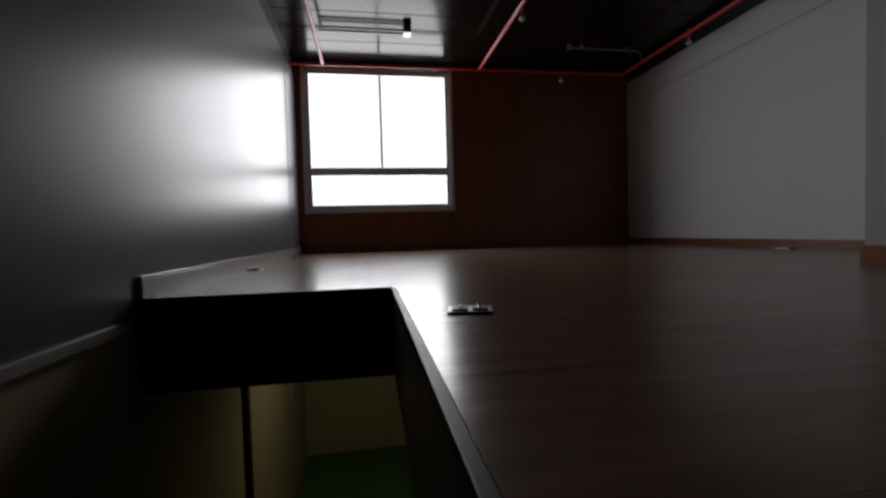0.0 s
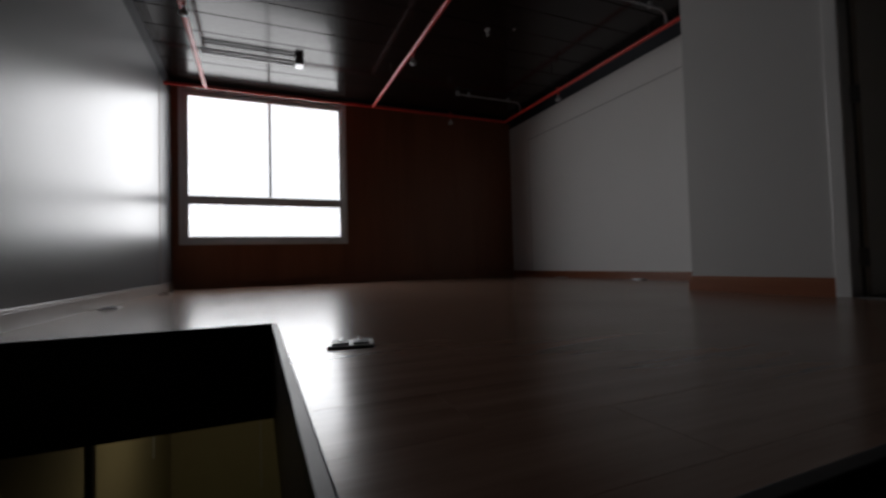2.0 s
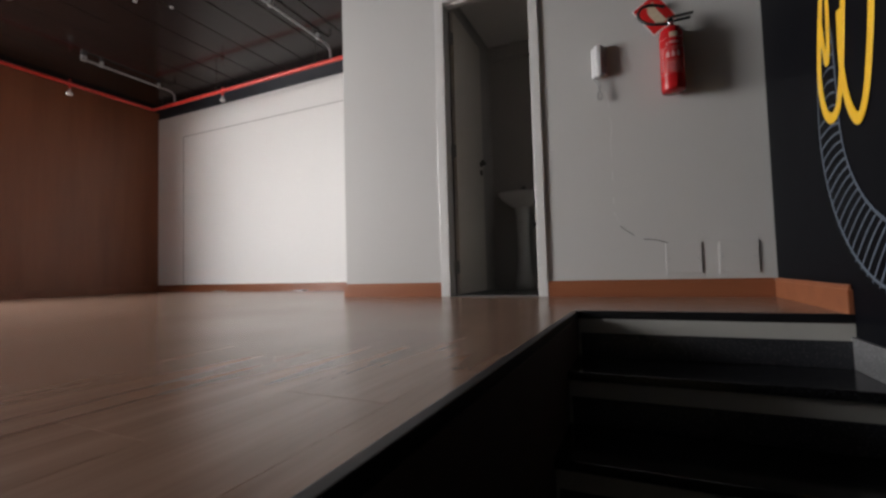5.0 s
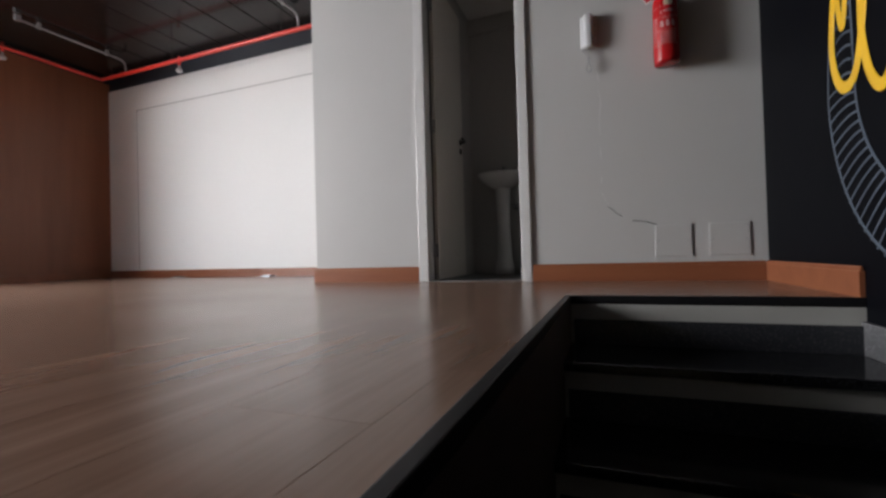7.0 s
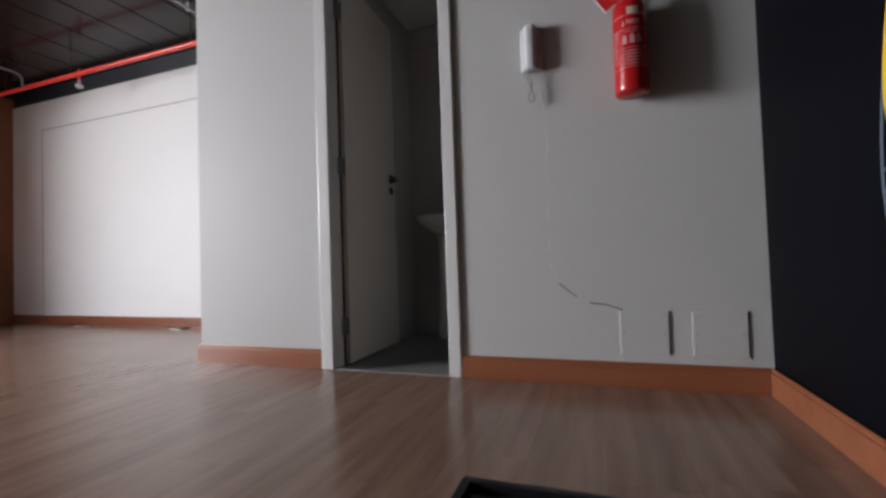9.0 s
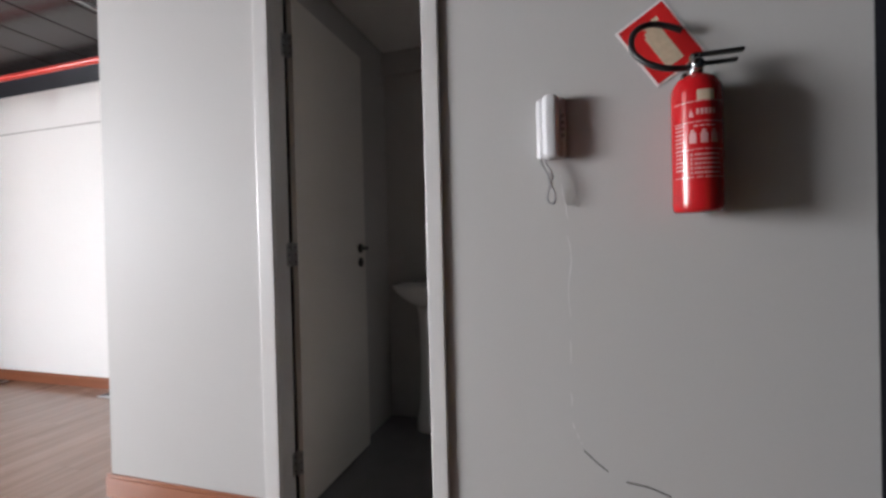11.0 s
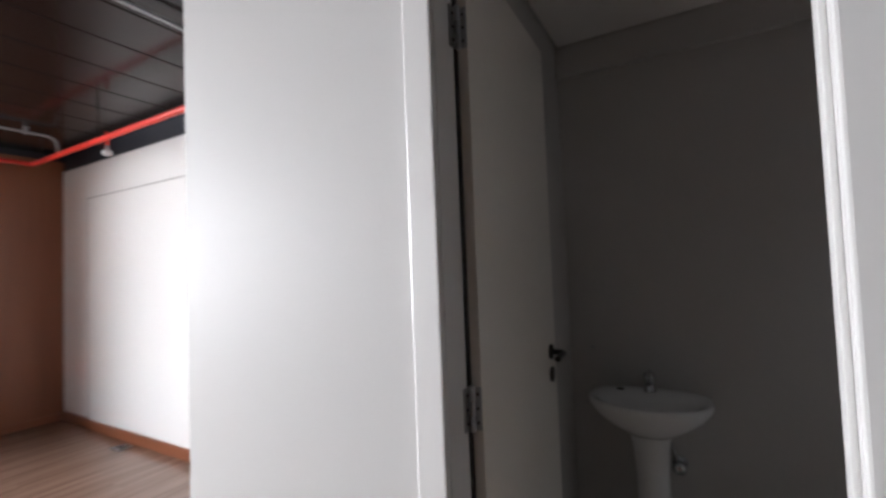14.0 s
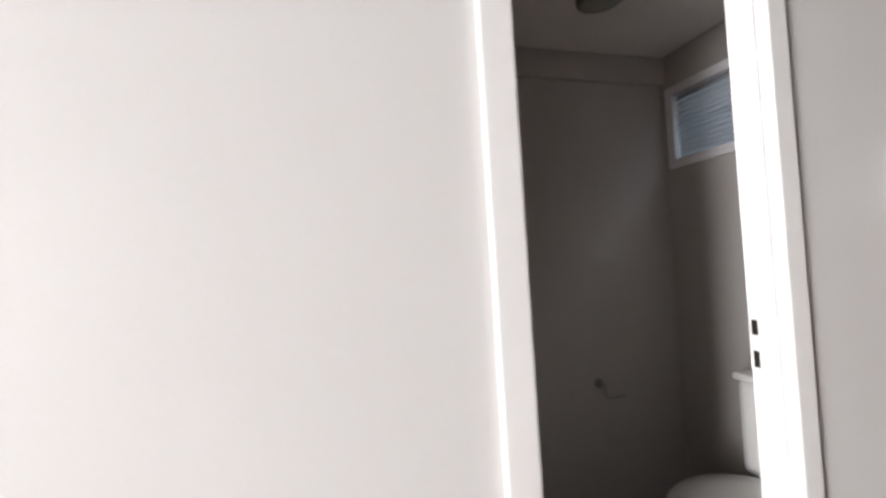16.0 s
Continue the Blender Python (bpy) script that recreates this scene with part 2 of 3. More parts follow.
def lathe(name, profile, m, at=(0, 0, 0), parent=None, n=28, turn=None, squash=(1, 1)):
    """A turned body: profile of (radius, height)."""
    bm = bmesh.new()
    rings = []
    for r, z in profile:
        rings.append([bm.verts.new((r * squash[0] * math.cos(6.28318 * k / n), r * squash[1] * math.sin(6.28318 * k / n), z)) for k in range(n)])
    for a, b in zip(rings, rings[1:]):
        for k in range(n):
            bm.faces.new((a[k], a[(k + 1) % n], b[(k + 1) % n], b[k]))
    bm.faces.new(list(reversed(rings[0])))
    bm.faces.new(rings[-1])
    bmesh.ops.recalc_face_normals(bm, faces=bm.faces)
    bm.transform(Matrix.Translation(at) @ (turn or Matrix.Identity(4)))
    return mesh_of(bm, name, m, smooth=True, parent=parent)


def empty(name, at, label, category, group=""):
    ob = new(name)
    ob.location = at
    return tagged(ob, label, category, group)


def under(parent, *parts):
    """Hang parts that were built in world places under an empty."""
    for p in parts:
        p.parent = parent
        p.matrix_parent_inverse = Matrix.Translation(parent.location).inverted()


# ---- the plan ----
XW, XE, XD, YS, YN, YP = -1.026, 3.849, 2.70, -0.468, 6.387, 2.272
ZC, ZW = 2.60, 2.44
WX, WY, WN = 1.815, 0.432, 2.13
DY0, DY1, DH = 0.772, 1.385, 2.09
BX, BY0, BY1, BZ = 3.835, 0.0, 1.418, 2.27
LOWZ, RISE, TREAD = -2.70, 0.18, 0.30

S = dict(kind="structure")
tagged(boxes("wall_west", [((XW - 0.15, YS - 0.15, -0.115), (XW, YN + 0.2, ZW - 0.04))], WESTP), "satin grey painted wall beside the stairwell", "wall", **S)
tagged(boxes("wall_west_lower", [((XW - 0.15, YS - 0.15, LOWZ), (XW - 0.004, YN + 0.2, -0.119))], CREAM), "cream painted wall of the floor below", "wall", **S)
tagged(boxes("wall_west_upper", [((XW - 0.15, YS - 0.15, ZW - 0.036), (XW - 0.006, YN + 0.2, ZC + 0.1))], UPPER), "dark painted band above the grey wall", "wall", **S)
boxes("wall_seam_strip", [((XW, 5.66, 0.09), (XW + 0.006, 5.69, ZW - 0.05))], SKIRTW)["kind"] = "structure"
tagged(bpy.data.objects["wall_seam_strip"], "thin vertical joint strip on the grey wall", "trim")
tagged(boxes("stair_ledge", [((XW, YS, -0.115), (XW + 0.02, 2.04, -0.072))], SKIRTW, 0.006), "pale ledge strip along the stair wall", "trim", **S)

WX0, WX1, WZ0, WZ1 = -0.90, 1.075, 0.60, 2.50
tagged(boxes("wall_north", [((XW - 0.15, YN, 0), (WX0, YN + 0.2, ZW + 0.10)), ((WX1, YN, 0), (XE + 0.15, YN + 0.2, ZW + 0.10)),
       ((WX0, YN, 0), (WX1, YN + 0.2, WZ0)), ((WX0, YN, WZ1), (WX1, YN + 0.2, ZW + 0.10))], BROWN), "reddish brown panelled wall with a large window", "wall", **S)
tagged(boxes("wall_north_upper", [((XW - 0.15, YN + 0.004, ZW + 0.10), (XE + 0.15, YN + 0.2, ZC + 0.1))], UPPER), "dark painted band above the brown wall", "wall", **S)
tagged(boxes("wall_east", [((XE, YP - 0.1, 0), (XE + 0.15, YN, ZW))], WHITE), "white painted wall", "wall", **S)
tagged(boxes("wall_east_upper", [((XE + 0.01, YP - 0.1, ZW), (XE + 0.15, YN, ZC + 0.1))], UPPER), "dark painted band above the white wall", "wall", **S)
tagged(boxes("wall_east_raised_panel", [((XE - 0.022, 2.3, 0.084), (XE, 5.813, 2.105))], WHITE, 0.002), "shallow raised white panel on the white wall", "wall", **S)
# darker grey strips draw the shadow line at the raised panel's edges
tagged(boxes("wall_east_panel_shade_line", [((XE - 0.0225, 5.814, 0.09), (XE - 0.001, 5.826, 2.116)), ((XE - 0.0225, 2.3, 2.106), (XE - 0.001, 5.814, 2.116))], mat("grey_joint_shade", (0.42, 0.41, 0.40), 0.7)),
       "thin grey strip coloured as the shadow line round the raised wall panel", "trim", **S)
tagged(boxes("wall_bathroom_front", [((XD, YS, 0), (XD + 0.085, DY0 - 0.03, ZW)), ((XD, DY1 + 0.03, 0), (XD + 0.085, YP, ZW)),
       ((XD, DY0 - 0.03, DH + 0.03), (XD + 0.085, DY1 + 0.03, ZW))], GREYW), "pale grey painted wall with a doorway", "wall", **S)
tagged(boxes("wall_bathroom_side", [((XD + 0.085, YP - 0.12, 0), (XE, YP, ZW))], GREYW), "pale grey wall closing the bathroom", "wall", **S)
tagged(boxes("wall_bathroom_top", [((XD + 0.01, YS, ZW), (XE + 0.01, YP - 0.01, ZC + 0.1))], UPPER), "dark painted band above the bathroom wall", "wall", **S)
tagged(boxes("wall_south", [((XW - 0.15, YS - 0.15, LOWZ), (XE + 0.15, YS, ZC + 0.1))], NAVY), "near-black painted wall with a mural", "wall", **S)

tagged(boxes("backdrop", [((-30, 40, -10), (30, 40.1, 40))], glow("bright_overcast_sky", (1.0, 0.985, 0.97), 3.0)), "blown-out bright sky outside the window", "sky", **S)

# ceiling: dark gloss panels with open joints
bm = bmesh.new()
add_box(bm, (XW - 0.15, YS - 0.15, ZC + 0.03), (XE + 0.15, YN + 0.2, ZC + 0.12))
y = 5.72
add_box(bm, (XW - 0.006, 6.088, ZC), (XE + 0.01, YN + 0.004, ZC + 0.028), 0.003)
while y > YS - 0.4:
    add_box(bm, (XW - 0.006, max(y + 0.005, YS), ZC), (XE + 0.01, min(y + 0.358, YN + 0.004), ZC + 0.028), 0.003)
    y -= 0.363
tagged(mesh_of(bm, "ceiling", CEIL), "dark glossy panelled ceiling with narrow joints", "ceiling", **S)

# slab, well edges
tagged(boxes("floor_slab", [((XW, WN, -0.39), (XE, YN, -0.012)), ((0.0, WY, -0.39), (XE, WN, -0.012)), ((WX, YS, -0.39), (XE, WY, -0.012))], DARKB),
       "dark floor slab round the stairwell", "floor", **S)
tagged(boxes("well_fascia", [((-0.006, WY - 0.006, -0.392), (0.0, WN, -0.028)), ((-0.006, WY - 0.006, -1.9), (WX, WY, -0.028))], WELLP),
       "dark brown painted side of the stairwell", "wall", **S)
tagged(boxes("well_edge_trim", [((XW, WN - 0.008, -0.026), (0.016, WN + 0.014, 0.002)), ((-0.008, WY - 0.008, -0.026), (0.014, WN - 0.008, 0.002)),
       ((0.014, WY - 0.008, -0.026), (WX + 0.014, WY + 0.014, 0.002)), ((WX - 0.008, YS, -0.026), (WX + 0.014, WY - 0.008, 0.002))], TRIMB, 0.003),
       "black edge trim round the stair opening", "trim", **S)

# stairs
stair = empty("staircase", (0.4, 0, -1.26), "L-shaped staircase with black granite treads and dark risers", "stairs")
tr = []
for k in range(1, 7):
    z, x1 = -RISE * k, WX - TREAD * (k - 1)
    tr.append(boxes("tread", [((x1 - TREAD - 0.02, YS, z - 0.03), (x1 + 0.0, WY - 0.006, z))], GRAN, 0.004))
    tr.append(boxes("riser", [((x1 - 0.004, YS, z), (x1 - 0.0006, WY - 0.007, z + RISE - 0.031))], FASCIA))
    tr.append(boxes("riser_skirting", [((x1 - 0.016, YS + 0.012, z), (x1 - 0.0045, WY - 0.018, z + 0.092))], GRANL, 0.002))
    tr.append(boxes("wall_skirting", [((x1 - TREAD, YS, z), (x1 - 0.001, YS + 0.014, z + 0.105))], SPECK, 0.003))
tr.append(boxes("riser", [((0.0, YS, -1.26), (0.03, WY - 0.006, -1.11))], FASCIA))
tr.append(boxes("landing", [((XW, YS, -1.31), (0.0, WY, -1.26))], GRAN, 0.004))
for k in range(1, 8):
    z, y0 = -1.26 - RISE * k, WY + TREAD * (k - 1)
    tr.append(boxes("tread", [((XW, y0, z - 0.03), (-0.006, y0 + TREAD + 0.02, z))], GRAN, 0.004))
    tr.append(boxes("riser", [((XW, y0 - 0.03, z), (-0.006, y0, z + RISE - 0.03))], FASCIA))
under(stair, *tr)

# lower floor
tagged(boxes("lower_floor", [((XW - 0.1, YS, LOWZ - 0.1), (XE, YN, LOWZ))], STONE), "dim stone floor of the storey below", "floor", **S)
tagged(boxes("wall_lower_north", [((XW, 6.2, LOWZ), (XE, 6.35, -0.39))], CREAM), "dim cream wall of the storey below", "wall", **S)
tagged(boxes("wall_lower_east", [((XE - 0.1, YS, LOWZ), (XE, 6.2, -0.39))], CREAM), "dim cream wall of the storey below", "wall", **S)
tagged(boxes("green_mat", [((XW + 0.05, 4.6, LOWZ), (2.0, 6.15, LOWZ + 0.02))], GREEN, 0.005), "green turf mat on the floor below", "mat")
tagged(boxes("lower_wall_strip", [((XW - 0.004, 3.48, LOWZ), (XW + 0.03, 3.55, -0.39))], BLACKP, 0.004), "dark upright joint on the lower wall", "trim", **S)
tagged(boxes("lower_wall_cable_cover", [((XW - 0.004, 5.30, -1.6), (XW + 0.01, 5.32, -0.42))], PLAST, 0.002), "thin pale cable cover on the lower wall", "trim", **S)

tagged(boxes("lower_wall_cable_cover", [((-0.06, 6.188, -2.5), (-0.045, 6.2, -0.42))], PLAST, 0.002), "thin pale cable cover on the lower wall", "trim", **S)
post = empty("lower_post", (0.39, 5.6, LOWZ), "dark metal post with a pale edge beside the turf", "post")
boxes("upright", [((-0.02, -0.02, 0.02), (0.02, 0.02, 0.42))], BLACKP, 0.003, parent=post)
boxes("edge", [((0.021, -0.02, 0.02), (0.027, 0.0, 0.41))], STEEL, 0.001, parent=post)

# bathroom shell
tagged(boxes("bathroom_wall_back", [((BX, BY0 - 0.1, -0.03), (BX + 0.1, BY1 + 0.1, ZW))], BATHW), "grey bathroom wall", "wall", **S)
tagged(boxes("bathroom_wall_left", [((XD + 0.085, BY1, -0.03), (BX, BY1 + 0.1, ZW))], BATHW), "grey bathroom wall", "wall", **S)
VX0, VX1, VZ0, VZ1 = 3.10, 3.775, 1.72, 2.08
tagged(boxes("bathroom_wall_right", [((XD + 0.085, BY0 - 0.1, -0.03), (VX0, BY0, ZW)), ((VX1, BY0 - 0.1, -0.03), (BX, BY0, ZW)), ((VX0, BY0 - 0.1, -0.03), (VX1, BY0, VZ0)), ((VX0, BY0 - 0.1, VZ1), (VX1, BY0, ZW))], BATHW),
       "grey bathroom wall with a louvred vent", "wall", **S)
tagged(boxes("bathroom_ceiling", [((XD + 0.085, BY0 + 0.014, BZ), (BX - 0.044, BY1 - 0.014, BZ + 0.02)), ((XD + 0.085, BY0, BZ + 0.09), (BX, BY1, BZ + 0.11))], BATHC), "plain bathroom ceiling", "ceiling", **S)
tagged(boxes("bathroom_beam", [((BX - 0.03, BY0, BZ - 0.13), (BX, BY1, BZ + 0.088))], BATHW), "shallow beam under the bathroom ceiling", "beam", **S)
tagged(boxes("bathroom_floor", [((XD + 0.03, BY0, -0.03), (BX, BY1, -0.002)), ((XD + 0.086, BY0 - 0.2, -0.06), (BX + 0.2, BY1 + 0.2, -0.031))], STONE), "grey stone bathroom floor", "floor", **S)
tagged(boxes("threshold", [((XD - 0.01, DY0, -0.03), (XD + 0.03, DY1, 0.006))], STONE, 0.003), "grey stone door threshold", "trim", **S)

# skirtings
def skirting(name, parts, m, label):
    """Boards with a small rounded top edge."""
    bm = bmesh.new()
    for lo, hi in parts:
        add_box(bm, lo, (hi[0], hi[1], hi[2] - 0.016), 0.0015)
        n = 0.0035
        add_box(bm, (lo[0] + n * (hi[0] - lo[0] < 0.1), lo[1] + n * (hi[1] - lo[1] < 0.1), hi[2] - 0.017), (hi[0] - n * (hi[0] - lo[0] < 0.1), hi[1] - n * (hi[1] - lo[1] < 0.1), hi[2]), 0.005)
    tagged(mesh_of(bm, name, m), label, "baseboard", **S)


skirting("baseboard_west", [((XW, WN + 0.015, 0), (XW + 0.018, YN, 0.092))], SKIRTW, "pale moulded skirting board along the grey wall")
skirting("baseboard_east", [((XE - 0.040, YP, 0), (XE - 0.022, 5.82, 0.085)), ((XE - 0.018, 5.82, 0), (XE, YN, 0.085))], SKIRT, "orange-brown wooden skirting board")
skirting("baseboard_pillar", [((XD - 0.016, DY1 + 0.069, 0), (XD, YP + 0.016, 0.1)), ((XD, YP, 0), (XE - 0.03, YP + 0.016, 0.1))], SKIRT, "orange-brown wooden skirting board")
skirting("baseboard_bathroom_front", [((XD - 0.016, YS + 0.016, 0), (XD, DY0 - 0.058, 0.1))], SKIRT, "orange-brown wooden skirting board")
skirting("baseboard_south", [((WX - 0.006, YS, 0), (XD, YS + 0.016, 0.1))], SKIRT, "orange-brown wooden skirting board")
skirting("baseboard_north", [((XW + 0.018, YN - 0.016, 0), (XE - 0.03, YN, 0.08))], BROWN, "brown skirting board under the window wall")


# ---- window ----
def build_window():
    w = tagged(new("window_1"), "large window with white aluminium frame, blown out by daylight", "window", **S)
    w.location = (0.1, YN, WZ0)
    y0, y1 = YN + 0.02, YN + 0.075
    fr = boxes("frame", [((WX0, y0, WZ0), (WX0 + 0.055, y1, WZ1)), ((WX1 - 0.055, y0, WZ0), (WX1, y1, WZ1)), ((WX0 + 0.055, y0, WZ0), (WX1 - 0.055, y1, WZ0 + 0.055)),
         ((WX0 + 0.055, y0, WZ1 - 0.055), (WX1 - 0.055, y1, WZ1)), ((WX0 + 0.055, y0, 1.068), (WX1 - 0.055, y1, 1.172))], ALU, 0.004)
    mu = boxes("mullion", [((0.095, y0 + 0.012, 1.172), (0.125, y1 - 0.01, WZ1 - 0.055))], ALU, 0.003)
    cs = boxes("casing", [((WX0 - 0.05, YN - 0.012, WZ0 - 0.05), (WX0, YN + 0.02, WZ1 + 0.03)), ((WX1, YN - 0.012, WZ0 - 0.05), (WX1 + 0.05, YN + 0.02, WZ1 + 0.03)),
         ((WX0, YN - 0.012, WZ0 - 0.05), (WX1, YN + 0.02, WZ0)), ((WX0, YN - 0.012, WZ1), (WX1, YN + 0.02, WZ1 + 0.03))], ALU, 0.003)
    under(w, fr, mu, cs)


build_window()


# ---- doorway and door ----
def build_door():
    f = tagged(new("door_frame"), "white enamelled door frame of the bathroom", "door frame", **S)
    f.location = (XD, DY0, 0)
    c0, c1 = DY0 - 0.057, DY1 + 0.068
    parts = [boxes("casing", [((XD - 0.018, c0, 0.0), (XD, DY0, DH + 0.06)), ((XD - 0.018, DY1, 0.0), (XD, c1, DH + 0.06)), ((XD - 0.018, DY0, DH), (XD, DY1, DH + 0.06))], CASING, 0.005),
             boxes("jamb", [((XD, DY0 - 0.03, 0.0), (XD + 0.085, DY0, DH)), ((XD, DY1, 0.0), (XD + 0.085, DY1 + 0.03, DH)), ((XD, DY0 - 0.03, DH), (XD + 0.085, DY1 + 0.03, DH + 0.03))], CASING, 0.002),
             boxes("stop", [((XD + 0.010, DY0, 0.0), (XD + 0.04, DY0 + 0.010, DH)), ((XD + 0.010, DY0 + 0.010, DH - 0.012), (XD + 0.04, DY1, DH))], CASING, 0.003),
             boxes("strike_hole", [((XD + 0.062, DY0 - 0.001, 1.082), (XD + 0.077, DY0 + 0.0005, 1.118)), ((XD + 0.062, DY0 - 0.001, 1.005), (XD + 0.077, DY0 + 0.0005, 1.045))], DKMET)]
    under(f, *parts)
    d = empty("door", (XD + 0.072, DY1 - 0.012, 0), "open cream bathroom door with lever handle", "door")
    leaf = boxes("leaf", [((0.0235, -0.018, 0.008), (0.640, 0.017, DH - 0.008))], DOORM, 0.002, parent=d)
    # black strip added behind the hinge gap to stand in for its shade
    boxes("gap_shade_strip", [((0.0135, 0.006, 0.01), (0.0230, 0.017, DH - 0.01))], BLACKP, parent=d)
    for z in (0.205, 1.045, 1.88):
        boxes("hinge", [((-0.008, 0.0085, z - 0.046), (0.012, 0.0118, z + 0.046)), ((0.0210, -0.017, z - 0.046), (0.0233, 0.008, z + 0.046))], STEEL, 0.0008, parent=d)
        lathe("hinge_barrel", [(0.006, -0.049), (0.0075, -0.045), (0.0075, -0.016), (0.0066, -0.0155), (0.0066, -0.0145), (0.0075, -0.014), (0.0075, 0.014), (0.0066, 0.0145), (0.0066, 0.0155), (0.0075, 0.016), (0.0075, 0.045), (0.006, 0.049)], STEEL, at=(0.0165, 0.003, z), parent=d, n=14)
        bm = bmesh.new()
        for dz in (-0.03, 0.0, 0.03):
            bmesh.ops.create_uvsphere(bm, u_segments=8, v_segments=5, radius=0.0035, matrix=Matrix.Translation((0.005, 0.0085, z + dz)))
            bmesh.ops.create_uvsphere(bm, u_segments=8, v_segments=5, radius=0.0035, matrix=Matrix.Translation((0.0210, -0.0085, z + dz)))
        mesh_of(bm, "hinge_screws", DKMET, smooth=True, parent=d)
    lathe("rosette", [(0.024, 0), (0.024, 0.006), (0.014, 0.009)], DKMET, at=(0.578, -0.018, 1.062), turn=Matrix.Rotation(radians(90), 4, "X"), parent=d, n=20)
    lathe("rosette", [(0.024, 0), (0.024, 0.006), (0.006, 0.007)], DKMET, at=(0.578, -0.018, 0.99), turn=Matrix.Rotation(radians(90), 4, "X"), parent=d, n=20)
    tube("handle", [(0.578, -0.022, 1.062), (0.578, -0.055, 1.062), (0.563, -0.064, 1.062), (0.475, -0.066, 1.062)], 0.009, DKMET, parent=d)
    boxes("latch", [((0.640, -0.012, 0.94), (0.642, 0.011, 1.11))], CHROME, parent=d)
    d.rotation_euler[2] = radians(1.0)


build_door()


# ---- pipes, conduits, sprinklers ----
def sprinkler(at):
    s = empty("sprinkler", at, "small pale ceiling sprinkler head on a red pipe", "sprinkler", "sprinklers")
    lathe("head", [(0.009, 0.0), (0.012, -0.03), (0.030, -0.045), (0.034, -0.06), (0.026, -0.075), (0.008, -0.08)], PLAST, parent=s, n=18)
    lathe("stem", [(0.012, 0.10), (0.012, 0.0)], REDP, parent=s, n=12)
    return s


def red_pipe(name, pts, label):
    tagged(tube(name, pts, 0.02, REDP), label, "pipe")


PX, PY, PZ = 3.46, 5.88, 2.375
red_pipe("sprinkler_pipe", [(PX, YP + 0.02, PZ), (PX, PY, PZ)], "red sprinkler pipe under the ceiling beside the white wall")
red_pipe("sprinkler_pipe", [(XW + 0.01, PY, PZ), (PX - 0.02, PY, PZ)], "red sprinkler pipe along the brown wall")
red_pipe("sprinkler_pipe", [(1.40, 0.2, PZ), (1.40, PY - 0.02, PZ)], "red sprinkler pipe across the dark ceiling")
red_pipe("sprinkler_pipe", [(-0.60, 2.4, PZ), (-0.60, PY - 0.02, PZ)], "red sprinkler pipe across the dark ceiling")
sp = sprinkler((1.43, 4.31, 2.345))
for p in ((PX + 0.03, 4.63, 2.335), (2.56, PY + 0.03, 2.335), (-0.58, 4.1, 2.345)):
    copy_thing(sp, Matrix.Translation(p))
for px, py in ((PX, 3.2), (PX, 4.7), (PX, 5.7), (1.40, 2.4), (1.40, 5.0)):
    tagged(tube("pipe_hanger", [(px, py, PZ + 0.015), (px, py, ZC)], 0.004, DKMET), "thin dark rod that hangs the red pipe", "hanger", "pipe hangers")


def conduit(y, x0, x1):
    z = 2.555
    c = empty("conduit", (x0, y, z), "galvanised steel conduit with an elbow under the ceiling", "conduit", "conduits")
    ps = [tube("pipe", [(x0, y, z), (x1 - 0.07, y, z), (x1 - 0.03, y, z - 0.008), (x1, y, z - 0.035), (x1 + 0.01, y, z - 0.08), (x1 + 0.01, y, z - 0.12)], 0.0105, STEEL),
          boxes("junction_box", [((x0 - 0.05, y - 0.017, z - 0.017), (x0, y + 0.017, z + 0.044))], STEEL, 0.006), lathe("coupling", [(0.013, 0), (0.0155, 0.004), (0.0155, 0.045), (0.013, 0.049)], STEEL, at=(x0 + 0.12, y, z), turn=Matrix.Rotation(radians(90), 4, "Y"), n=14)]
    for k in (0.15, 0.8):
        xm = x0 + k * (x1 - x0)
        ps.append(boxes("clip", [((xm - 0.012, y - 0.018, z - 0.014), (xm + 0.012, y + 0.018, ZC))], STEEL, 0.002))
    under(c, *ps)


conduit(5.53, 2.53, 3.50)
conduit(3.04, 2.55, 3.50)
rail = empty("ceiling_rail", (-0.1, 5.3, 2.5), "pair of metal conduits with an end box under the ceiling", "rail")
under(rail, tube("pipe", [(-0.58, 5.33, 2.545), (0.36, 5.33, 2.545)], 0.0125, STEEL), tube("pipe", [(-0.58, 5.25, 2.545), (0.36, 5.25, 2.545)], 0.0125, STEEL),
      boxes("end_box", [((0.36, 5.22, 2.515), (0.45, 5.36, 2.598))], STEEL, 0.006))
sensor = empty("ceiling_sensor", (2.12, 3.98, ZC), "small hanging ceiling sensor", "sensor")
lathe("body", [(0.025, 0.0), (0.025, -0.015), (0.009, -0.022), (0.009, -0.045), (0.016, -0.05), (0.014, -0.07), (0.004, -0.075)], PLAST, parent=sensor, n=16)


detector = empty("ceiling_detector", (2.376, 3.884, ZC), "small round pale detector on the dark ceiling", "detector")
lathe("body", [(0.015, 0.0), (0.015, -0.006), (0.011, -0.014), (0.005, -0.017)], STEEL, parent=detector, n=18)


